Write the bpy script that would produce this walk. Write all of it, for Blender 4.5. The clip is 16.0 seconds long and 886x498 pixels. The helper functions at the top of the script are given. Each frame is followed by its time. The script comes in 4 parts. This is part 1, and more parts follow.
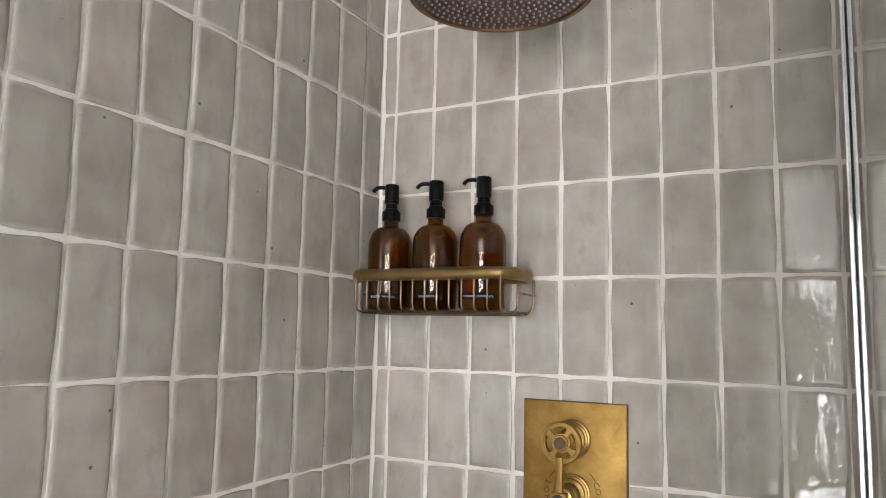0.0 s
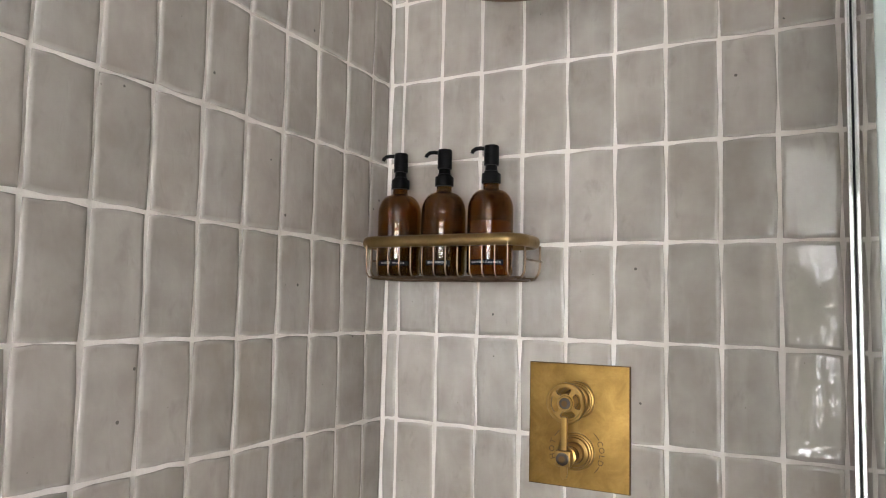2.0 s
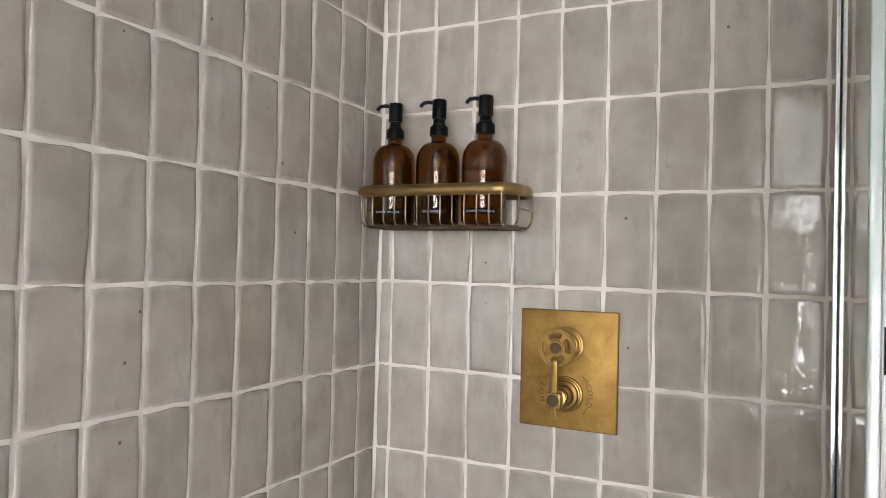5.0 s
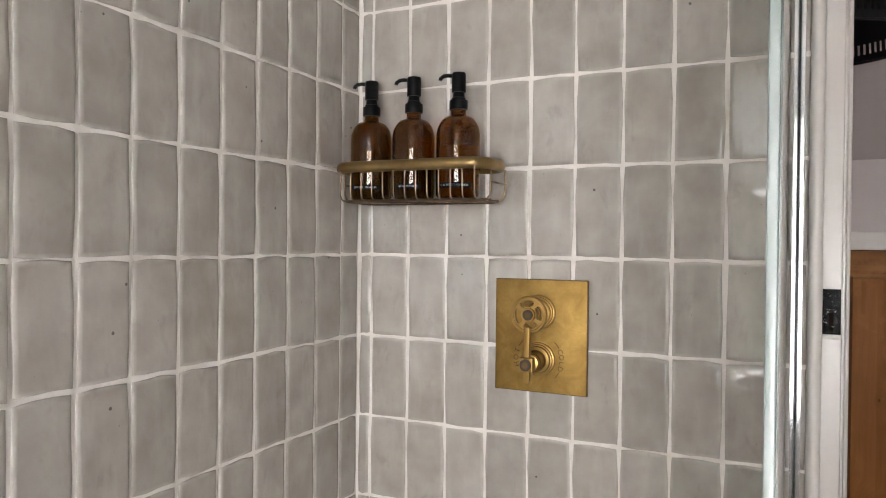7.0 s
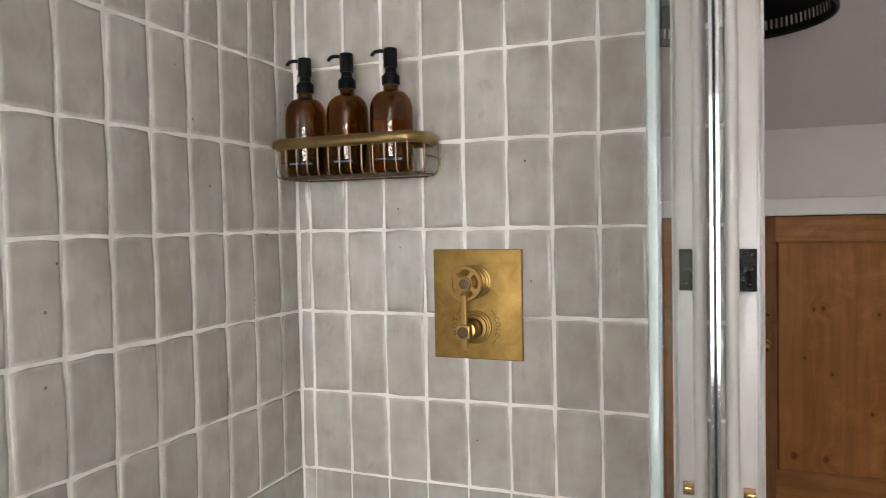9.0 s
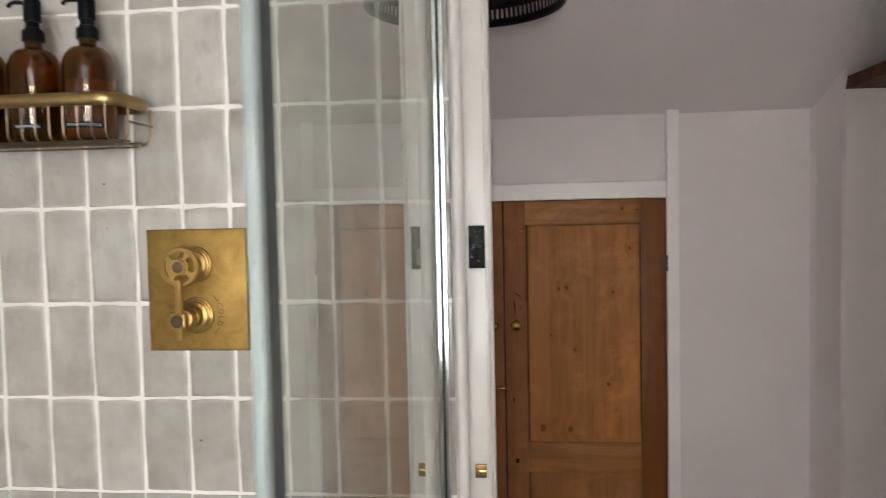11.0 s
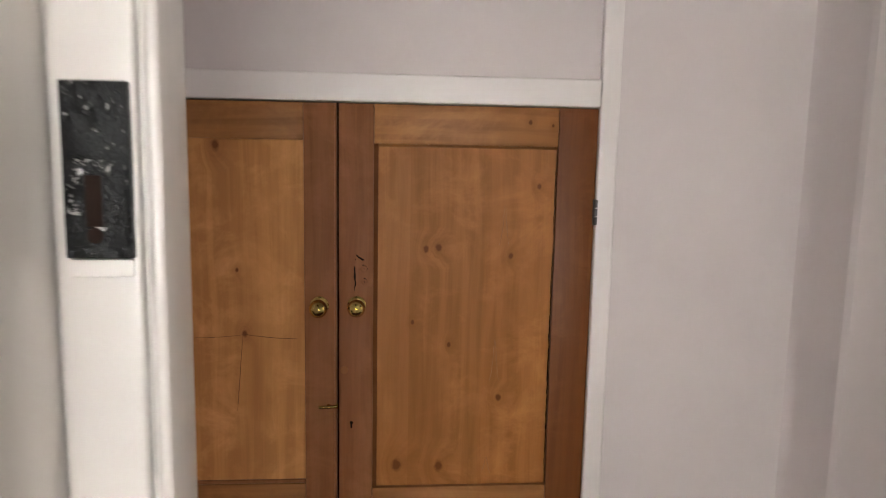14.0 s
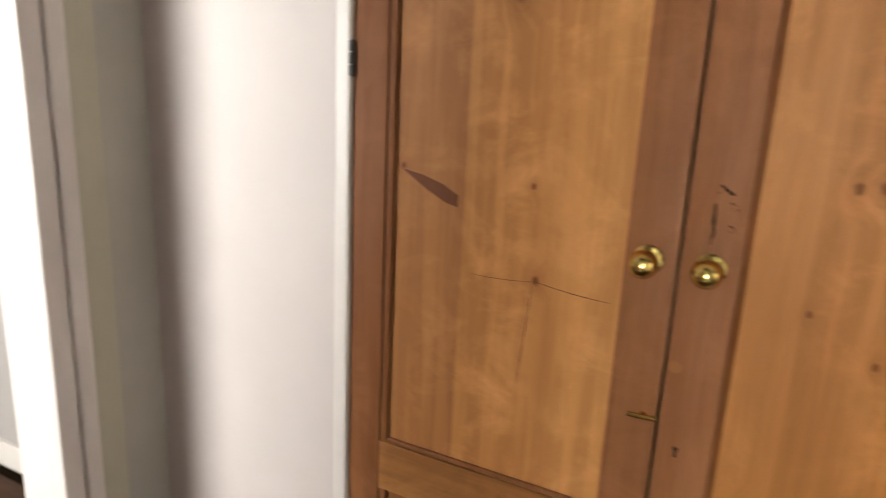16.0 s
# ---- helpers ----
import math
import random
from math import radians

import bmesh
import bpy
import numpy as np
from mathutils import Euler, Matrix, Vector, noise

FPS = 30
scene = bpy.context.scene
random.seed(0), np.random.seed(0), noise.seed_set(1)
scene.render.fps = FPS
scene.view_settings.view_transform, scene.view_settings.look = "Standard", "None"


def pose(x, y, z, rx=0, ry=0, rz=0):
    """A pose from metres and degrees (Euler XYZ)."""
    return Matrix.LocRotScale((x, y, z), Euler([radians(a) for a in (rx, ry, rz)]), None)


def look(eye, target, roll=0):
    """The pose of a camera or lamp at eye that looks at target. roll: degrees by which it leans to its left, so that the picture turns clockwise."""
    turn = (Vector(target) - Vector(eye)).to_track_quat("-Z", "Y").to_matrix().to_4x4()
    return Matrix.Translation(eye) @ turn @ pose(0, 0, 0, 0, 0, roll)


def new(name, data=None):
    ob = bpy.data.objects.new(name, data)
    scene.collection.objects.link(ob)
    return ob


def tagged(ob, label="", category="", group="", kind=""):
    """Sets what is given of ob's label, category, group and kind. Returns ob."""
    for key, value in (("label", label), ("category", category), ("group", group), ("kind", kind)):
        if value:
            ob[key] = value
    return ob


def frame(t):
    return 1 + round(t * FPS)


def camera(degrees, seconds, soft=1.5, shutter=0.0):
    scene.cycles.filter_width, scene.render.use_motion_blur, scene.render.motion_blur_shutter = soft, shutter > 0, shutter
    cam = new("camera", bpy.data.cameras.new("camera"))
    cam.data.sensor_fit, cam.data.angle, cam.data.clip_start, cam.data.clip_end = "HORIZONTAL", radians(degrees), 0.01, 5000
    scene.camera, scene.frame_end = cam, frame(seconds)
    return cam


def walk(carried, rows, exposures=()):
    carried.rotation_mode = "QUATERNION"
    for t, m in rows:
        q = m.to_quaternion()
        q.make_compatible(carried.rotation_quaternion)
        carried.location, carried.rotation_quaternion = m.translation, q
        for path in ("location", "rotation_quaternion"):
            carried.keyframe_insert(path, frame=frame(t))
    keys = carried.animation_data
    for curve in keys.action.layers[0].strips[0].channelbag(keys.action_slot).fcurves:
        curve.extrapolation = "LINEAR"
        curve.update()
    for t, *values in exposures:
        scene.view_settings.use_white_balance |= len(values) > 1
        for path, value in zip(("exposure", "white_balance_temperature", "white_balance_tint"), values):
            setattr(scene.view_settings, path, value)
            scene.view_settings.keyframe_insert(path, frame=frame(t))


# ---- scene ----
cam = camera(62.8, 16.0, 1.0, 0.4)
PATH = [
    (0, (0.027, 0.065, 1.502), (-0.895, 1.824, 1.738), 1.3),
    (0.5, (0.032, 0.06, 1.499), (-0.888, 1.821, 1.729), 1.4),
    (1, (0.038, 0.054, 1.495), (-0.887, 1.815, 1.712), 1.4),
    (1.5, (0.035, 0.046, 1.493), (-0.89, 1.809, 1.685), 1.4),
    (2, (0.034, 0.038, 1.489), (-0.901, 1.799, 1.651), 1.3),
    (2.5, (0.031, 0.033, 1.485), (-0.911, 1.793, 1.615), 1.3),
    (3, (0.032, 0.03, 1.484), (-0.914, 1.789, 1.584), 1.4),
    (3.5, (0.026, 0.026, 1.481), (-0.911, 1.792, 1.557), 1.5),
    (4, (0.023, 0.023, 1.479), (-0.901, 1.796, 1.536), 1.6),
    (6.5, (0.055, -0.014, 1.47), (-0.813, 1.788, 1.481), 0.8),
    (7, (0.067, -0.02, 1.466), (-0.799, 1.783, 1.449), 0.6),
    (7.5, (0.078, -0.023, 1.462), (-0.783, 1.781, 1.414), 0.4),
    (8, (0.084, -0.033, 1.458), (-0.763, 1.777, 1.39), 0.1),
    (8.2, (0.082, -0.035, 1.455), (-0.746, 1.784, 1.379), -0.0),
    (10.3, (0.156, -0.002, 1.439), (-0.301, 1.944, 1.396), -2.4),
    (10.5, (0.161, 0.013, 1.435), (-0.215, 1.976, 1.379), -2.1),
    (11, (0.184, 0.065, 1.42), (-0.014, 2.053, 1.326), -1.2),
    (11.5, (0.199, 0.164, 1.411), (0.106, 2.157, 1.279), -0.6),
    (12, (0.231, 0.293, 1.397), (0.194, 2.285, 1.22), -0.6),
    (12.5, (0.257, 0.426, 1.371), (0.248, 2.416, 1.168), -0.4),
    (13, (0.254, 0.579, 1.375), (0.297, 2.568, 1.175), -0.1),
    (13.5, (0.244, 0.775, 1.384), (0.367, 2.76, 1.172), 0.5),
    (14, (0.234, 0.934, 1.379), (0.396, 2.908, 1.102), 1.1),
    (14.5, (0.3, 1.089, 1.358), (0.347, 3.058, 1.01), 1.8),
    (15, (0.31, 1.188, 1.337), (0.145, 3.133, 0.901), 2.8),
    (15.5, (0.303, 1.332, 1.313), (-0.178, 3.208, 0.814), 3.4),
    (16, (0.281, 1.448, 1.304), (-0.614, 3.157, 0.778), 2.7),
]

EXPOSURES = [
    (0.0, 0.0, 6800, 13),
    (8.2, -0.03, 6800, 13),
    (10.3, 0.08, 6600, 7.5),
    (11.5, 0.24, 6850, 10.5),
    (12.5, 0.2, 6800, 10.5),
    (13.5, 0.4, 7000, 12.5),
    (14.5, 1.06, 6750, 9),
    (15.0, 1.18, 6650, 8.5),
    (15.5, 1.52, 6500, 3.5),
    (16.0, 1.66, 6950, 2.5),
]
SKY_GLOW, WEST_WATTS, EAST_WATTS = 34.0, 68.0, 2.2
walk(cam, [(t, look(eye, target, roll)) for t, eye, target, roll in PATH], EXPOSURES)

# ---- world and light ----
world = bpy.data.worlds.new("world")
scene.world = world
world.use_nodes = True
sky = world.node_tree.nodes.new("ShaderNodeTexSky")
sky.sky_type = "NISHITA"
sky.sun_disc = False
sky.sun_elevation, sky.sun_rotation = radians(41), radians(180)
world.node_tree.links.new(sky.outputs[0], world.node_tree.nodes["Background"].inputs[0])
world.node_tree.nodes["Background"].inputs[1].default_value = 0.1

sun = new("sun", bpy.data.lights.new("sun", "SUN"))
sun.data.energy, sun.data.angle, sun.data.color = 0.8, radians(14), (1.0, 0.96, 0.9)
sun.matrix_world = look((0, -8, 7), (0, 0, 0))


def area_lamp(name, eye, target, width, height, watts, colour):
    """An added rectangular area lamp; no window opening is built for it."""
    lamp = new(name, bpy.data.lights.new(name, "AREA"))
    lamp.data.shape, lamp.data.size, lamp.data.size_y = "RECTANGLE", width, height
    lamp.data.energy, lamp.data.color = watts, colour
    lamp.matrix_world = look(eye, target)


# Added lamp for an assumed, unseen room window; brightens the landing's left wall.
area_lamp("west_room_window_light", (-1.55, 0.03, 1.45), (-1.4, 2.0, 1.35), 1.3, 1.2, WEST_WATTS, (0.92, 0.95, 1.0))
# Added lamp with no window here; it brightens the landing's right wall.
area_lamp("landing_window_light", (1.985, 1.72, 1.35), (0.0, 1.76, 1.3), 0.7, 0.9, EAST_WATTS, (1.0, 0.96, 0.92))


# ---- materials ----
class Nodes:
    """A short way to write a node material."""

    def __init__(self, name):
        self.mat = bpy.data.materials.new(name)
        self.mat.use_nodes = True
        self.tree = self.mat.node_tree
        self.bsdf = self.tree.nodes["Principled BSDF"]

    def add(self, kind, **inputs):
        node = self.tree.nodes.new("ShaderNode" + kind)
        for key, value in inputs.items():
            self.put(node.inputs[int(key[1:]) if key[0] == "i" and key[1:].isdigit() else key.replace("_", " ")], value)
        return node

    def put(self, socket, value):
        if isinstance(value, bpy.types.NodeSocket):
            self.tree.links.new(value, socket)
        elif isinstance(value, bpy.types.Node):
            self.tree.links.new(value.outputs[0], socket)
        else:
            socket.default_value = value

    def coords(self, scale=(1, 1, 1), kind="Object", shift=None):
        m = self.add("Mapping", Vector=self.add("TexCoord").outputs[kind], Scale=scale)
        if shift is not None:
            self.put(m.inputs["Location"], shift)
        return m

    def noise(self, vector, scale, detail=4.0, rough=0.55, distortion=0.0):
        return self.add("TexNoise", Vector=vector, Scale=scale, Detail=detail, Roughness=rough, Distortion=distortion)

    def ramp(self, fac, *stops):
        node = self.add("ValToRGB", Fac=fac)
        el = node.color_ramp.elements
        while len(el) < len(stops):
            el.new(0.5)
        for e, (p, c) in zip(el, stops):
            e.position, e.color = p, (*c, 1) if len(c) == 3 else c
        return node

    def maths(self, op, a, b=0.0, clamp=False):
        node = self.add("Math", i0=a, i1=b)
        node.operation, node.use_clamp = op, clamp
        return node

    def mix(self, fac, a, b, blend="MIX"):
        node = self.tree.nodes.new("ShaderNodeMix")
        node.data_type, node.blend_type = "RGBA", blend
        self.put(node.inputs[0], fac)
        self.put(node.inputs[6], a if not isinstance(a, tuple) else (*a, 1))
        self.put(node.inputs[7], b if not isinstance(b, tuple) else (*b, 1))
        return node.outputs[2]

    def bump(self, height, strength, distance, normal=None):
        node = self.add("Bump", Height=height, Strength=strength, Distance=distance)
        if normal is not None:
            self.put(node.inputs["Normal"], normal)
        return node

    def done(self, **inputs):
        for key, value in inputs.items():
            if isinstance(value, tuple) and len(value) == 3:
                value = (*value, 1)
            self.put(self.bsdf.inputs[key.replace("_", " ")], value)
        return self.mat


def glazed_tile():
    n = Nodes("glazed_tile")
    rnd = n.add("ObjectInfo").outputs["Random"]
    place = n.add("CombineXYZ", X=n.maths("MULTIPLY", rnd, 13.0), Y=n.maths("MULTIPLY", rnd, 71.0), Z=n.maths("MULTIPLY", rnd, 37.0))
    v = n.coords((1, 1, 1), shift=place)
    streak = n.coords((34, 34, 7), shift=place)
    cloud = n.noise(v, 17.0, 3.0, 0.5, 0.15)
    run = n.noise(streak, 1.0, 3.0, 0.5, 0.2)
    base = n.mix(n.ramp(cloud, (0.3, (0, 0, 0)), (0.75, (1, 1, 1))), (0.336, 0.298, 0.265), (0.436, 0.401, 0.363))
    base = n.mix(n.maths("MULTIPLY", n.ramp(run, (0.52, (0, 0, 0)), (0.8, (1, 1, 1))), 0.5), base, (0.50, 0.463, 0.43))
    tone = n.ramp(rnd, (0.0, (0.90, 0.895, 0.885)), (0.4, (0.99, 1.0, 1.0)), (0.7, (1.02, 1.005, 0.99)), (1.0, (1.10, 1.10, 1.10)))
    base = n.mix(1.0, base, tone.outputs[0], "MULTIPLY")
    # Base colour grows paler towards the tile's edges, broken up by noise.
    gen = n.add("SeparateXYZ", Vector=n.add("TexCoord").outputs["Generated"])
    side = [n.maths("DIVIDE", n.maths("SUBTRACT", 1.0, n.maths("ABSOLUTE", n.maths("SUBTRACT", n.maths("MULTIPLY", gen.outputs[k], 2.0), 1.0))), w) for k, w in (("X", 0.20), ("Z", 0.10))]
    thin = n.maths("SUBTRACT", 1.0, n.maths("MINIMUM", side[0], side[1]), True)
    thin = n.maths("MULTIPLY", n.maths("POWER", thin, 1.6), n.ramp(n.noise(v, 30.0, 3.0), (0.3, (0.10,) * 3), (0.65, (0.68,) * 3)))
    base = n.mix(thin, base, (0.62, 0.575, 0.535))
    smudge = n.ramp(n.noise(n.coords((1, 1, 0.5), shift=place), 38.0, 3.0, 0.6, 0.3), (0.60, (0, 0, 0)), (0.78, (1, 1, 1)))
    base = n.mix(n.maths("MULTIPLY", smudge, 0.42), base, (0.23, 0.203, 0.178))
    spot = n.add("TexVoronoi", Vector=v, Scale=26.0)
    chip = n.maths("MULTIPLY", n.maths("LESS_THAN", spot.outputs["Distance"], 0.06), n.maths("GREATER_THAN", n.noise(v, 9.0), 0.55))
    base = n.mix(n.maths("MULTIPLY", chip, 0.75), base, (0.07, 0.062, 0.055))
    pin = n.add("TexVoronoi", Vector=v, Scale=70.0)
    pits = n.maths("MULTIPLY", n.maths("LESS_THAN", pin.outputs["Distance"], 0.065), n.maths("GREATER_THAN", n.noise(v, 22.0), 0.61))
    base = n.mix(n.maths("MULTIPLY", pits, 0.6), base, (0.12, 0.105, 0.09))
    wave = n.noise(n.coords((1, 1, 0.6), shift=place), 16.0, 2.0, 0.5, 0.4)
    fine = n.noise(n.coords((1, 1, 0.7), shift=place), 50.0, 2.0, 0.45, 1.1)
    rim = n.maths("MULTIPLY", n.maths("POWER", n.maths("SUBTRACT", 1.0, n.maths("MINIMUM", side[0], side[1]), True), 2.0), n.noise(v, 90.0, 3.0, 0.6, 0.8))
    b = n.bump(rim, 0.5, 0.0016, n.bump(fine, 0.32, 0.0013, n.bump(wave, 0.15, 0.004)))
    return n.done(Base_Color=base, Roughness=n.ramp(cloud, (0.2, (0.010,) * 3), (0.8, (0.035,) * 3)), Normal=b, Specular_IOR_Level=0.46)


def grout_material():
    n = Nodes("grout")
    v = n.coords()
    c = n.mix(n.ramp(n.noise(v, 14.0, 5.0), (0.35, (0, 0, 0)), (0.7, (1, 1, 1))), (0.70, 0.645, 0.60), (0.82, 0.775, 0.735))
    stain = n.ramp(n.noise(v, 5.0, 4.0, 0.7), (0.60, (0, 0, 0)), (0.72, (1, 1, 1)))
    c = n.mix(n.maths("MULTIPLY", stain, 0.5), c, (0.62, 0.49, 0.33))
    return n.done(Base_Color=c, Roughness=0.85, Normal=n.bump(n.noise(v, 260.0, 3.0), 0.5, 0.001))


def paint(name, colour, rough=0.6, grime=0.08, relief=0.25, brush=1.0):
    n = Nodes(name)
    v = n.coords()
    dark = tuple(k * (1 - 2.2 * grime) for k in colour)
    c = n.mix(n.ramp(n.noise(v, 2.3, 6.0, 0.6), (0.3, (0, 0, 0)), (0.75, (1, 1, 1))), dark, colour)
    c = n.mix(n.maths("MULTIPLY", n.ramp(n.noise(v, 11.0, 6.0, 0.7), (0.55, (0, 0, 0)), (0.8, (1, 1, 1))), grime * 3), c, tuple(k * q for k, q in zip(colour, (0.78, 0.74, 0.68))))
    low = n.bump(n.noise(v, 6.0, 3.0), relief, 0.012)
    b = n.bump(n.noise(n.coords((1, 1, brush)), 130.0, 4.0), 0.25, 0.0012, low)
    return n.done(Base_Color=c, Roughness=rough, Normal=b)


def pine(name, light, dark, knots=(), gloss=0.38, across=False, joints=()):
    """Oiled old pine; knots are (x, z, radius) in metres; joints are (x, tone) where one board of a panel meets the next."""
    n = Nodes(name)
    co = n.add("TexCoord").outputs["Object"]
    sep = n.add("SeparateXYZ", Vector=co)
    x, z = sep.outputs["X"], sep.outputs["Z"]
    push = x
    heart = rim = None
    for kx, kz, r in knots:
        d = n.add("CombineXYZ", X=n.maths("SUBTRACT", x, kx), Z=n.maths("MULTIPLY", n.maths("SUBTRACT", z, kz), 0.75))
        far = n.add("VectorMath", i0=d)
        far.operation = "LENGTH"
        far = n.maths("ADD", far.outputs["Value"], n.maths("MULTIPLY", n.maths("SUBTRACT", n.noise(co, 90.0), 0.5), r * 0.7))
        near = n.maths("SUBTRACT", 1.0, n.maths("DIVIDE", far, r * 3.2), True)
        push = n.maths("ADD", push, n.maths("MULTIPLY", near, r * 2.6))
        spot = n.maths("SUBTRACT", 1.0, n.maths("DIVIDE", far, r * 0.72), True)
        heart = spot if heart is None else n.maths("MAXIMUM", heart, spot)
        rim = near if rim is None else n.maths("MAXIMUM", rim, near)
    long, wide = (z, push) if not across else (push, z)
    grain_v = n.add("CombineXYZ", X=n.maths("MULTIPLY", wide, 1.0), Y=n.maths("MULTIPLY", sep.outputs["Y"], 0.4), Z=n.maths("MULTIPLY", long, 0.045))
    bend = n.noise(n.add("CombineXYZ", X=n.maths("MULTIPLY", wide, 5.0), Z=n.maths("MULTIPLY", long, 1.3)), 1.0, 3.0)
    grain_v = n.add("VectorMath", i0=grain_v, i1=n.add("CombineXYZ", X=n.maths("MULTIPLY", bend, 0.05)).outputs[0])
    ring = n.noise(grain_v, 58.0, 3.0, 0.55, 0.25)
    fine = n.noise(grain_v, 420.0, 3.0, 0.6)
    broad = n.noise(n.add("CombineXYZ", X=n.maths("MULTIPLY", wide, 9.0), Z=n.maths("MULTIPLY", long, 1.6)), 1.0, 4.0, 0.55, 0.5)
    mid = tuple(0.3 * a + 0.7 * b for a, b in zip(light, dark))
    c = n.mix(n.ramp(broad, (0.3, (0, 0, 0)), (0.72, (1, 1, 1))), mid, light)
    c = n.mix(n.maths("MULTIPLY", n.ramp(ring, (0.42, (0, 0, 0)), (0.60, (1, 1, 1))), 0.62), c, dark)
    c = n.mix(n.maths("MULTIPLY", n.ramp(fine, (0.45, (0, 0, 0)), (0.8, (1, 1, 1))), 0.12), c, tuple(k * 0.72 for k in dark))
    # Curly wood figure, with its sheen painted as a paler base colour.
    curl = n.noise(n.add("CombineXYZ", X=n.maths("MULTIPLY", push, 9.0), Y=n.maths("MULTIPLY", sep.outputs["Y"], 3.0), Z=n.maths("MULTIPLY", z, 11.0)), 1.0, 6.0, 0.68, 0.5)
    sheen = n.maths("MULTIPLY", n.ramp(curl, (0.46, (0, 0, 0)), (0.70, (1, 1, 1))), n.ramp(broad, (0.36, (0, 0, 0)), (0.62, (1, 1, 1))))
    c = n.mix(n.maths("MULTIPLY", sheen, 0.8), c, tuple(k * q for k, q in zip(light, (1.30, 1.36, 1.50))))
    for jx, tone in joints:
        side = n.maths("GREATER_THAN", n.maths("ADD", x, n.maths("MULTIPLY", n.noise(co, 4.0), 0.004)), jx)
        c = n.mix(1.0, c, n.mix(side, (1, 1, 1), tone), "MULTIPLY")
    if heart is not None:
        eye = n.maths("MULTIPLY", n.maths("SINE", n.maths("MULTIPLY", rim, 34.0)), n.ramp(rim, (0.15, (0, 0, 0)), (0.6, (1, 1, 1))))
        c = n.mix(n.maths("MULTIPLY", n.maths("MAXIMUM", eye, 0.0), 0.13), c, tuple(k * 0.8 for k in dark))
        halo = n.maths("SUBTRACT", n.ramp(rim, (0.25, (0, 0, 0)), (0.7, (1, 1, 1))), 0.0)
        c = n.mix(n.maths("MULTIPLY", halo, 0.26), c, tuple(k * q for k, q in zip(dark, (0.85, 0.72, 0.6))))
        c = n.mix(n.maths("MULTIPLY", n.ramp(heart, (0.0, (0, 0, 0)), (0.5, (1, 1, 1))), 0.92), c, tuple(k * q for k, q in zip(dark, (0.50, 0.36, 0.30))))
    b = n.bump(ring, 0.18, 0.0009, n.bump(fine, 0.2, 0.0006))
    return n.done(Base_Color=c, Roughness=n.ramp(ring, (0.3, (gloss,) * 3), (0.7, (gloss + 0.12,) * 3)), Normal=b, Specular_IOR_Level=0.1)


def brass(name, bright, dull, rough=0.3, patch=9.0):
    n = Nodes(name)
    v = n.coords()
    f = n.ramp(n.noise(v, patch, 6.0, 0.65, 0.6), (0.35, (0, 0, 0)), (0.68, (1, 1, 1)))
    f2 = n.ramp(n.noise(v, patch * 7, 4.0, 0.6), (0.5, (0, 0, 0)), (0.8, (1, 1, 1)))
    c = n.mix(n.maths("MULTIPLY", f2, 0.5), n.mix(f, dull, bright), dull)
    r = n.ramp(f, (0.0, (rough + 0.16,) * 3), (1.0, (rough,) * 3))
    return n.done(Base_Color=c, Metallic=1.0, Roughness=r, Normal=n.bump(n.noise(v, 340.0, 2.0), 0.08, 0.0005))


def plain(name, colour, rough=0.5, metal=0.0, mottle=0.12, scale=30.0, **extra):
    n = Nodes(name)
    v = n.coords()
    c = n.mix(n.noise(v, scale, 5.0, 0.6), tuple(k * (1 - mottle) for k in colour), tuple(min(1.0, k * (1 + mottle)) for k in colour))
    return n.done(Base_Color=c, Roughness=rough, Metallic=metal, Normal=n.bump(n.noise(v, scale * 8, 3.0), 0.08, 0.0006), **extra)


def clear_glass():
    n = Nodes("clear_glass")
    return n.done(Base_Color=(0.95, 1.0, 0.967), Roughness=0.0, IOR=1.5, Transmission_Weight=1.0)


def amber_glass():
    n = Nodes("amber_glass")
    v = n.coords()
    c = n.mix(n.noise(v, 18.0), (0.30, 0.115, 0.006), (0.38, 0.152, 0.010))
    return n.done(Base_Color=c, Roughness=0.04, IOR=1.48, Transmission_Weight=0.97)


def outdoors():
    """Leaves and branches against a pale sky."""
    n = Nodes("outdoors")
    v = n.coords()
    clump = n.noise(v, 1.5, 4.0, 0.6, 0.9)
    leaf = n.noise(v, 7.0, 4.0, 0.65, 0.4)
    f = n.ramp(n.maths("ADD", n.maths("MULTIPLY", clump, 0.7), n.maths("MULTIPLY", leaf, 0.3)), (0.470, (0, 0, 0)), (0.488, (1, 1, 1)))
    cloud = n.mix(n.noise(v, 1.1, 3.0), (0.66, 0.74, 0.84), (1.0, 1.0, 1.0))
    c = n.mix(f, (0.03, 0.036, 0.026), cloud)
    return n.done(Base_Color=(0, 0, 0), Emission_Color=c, Emission_Strength=SKY_GLOW, Roughness=1.0)


def blind_fabric():
    """Woven cloth that lets some daylight through."""
    n = Nodes("blind_fabric")
    v = n.coords()
    weave = n.mix(n.noise(v, 180.0, 2.0), (0.64, 0.65, 0.63), (0.72, 0.73, 0.71))
    cloth = n.add("BsdfTranslucent", Color=weave)
    n.tree.links.new(cloth.outputs[0], n.tree.nodes["Material Output"].inputs["Surface"])
    return n.mat


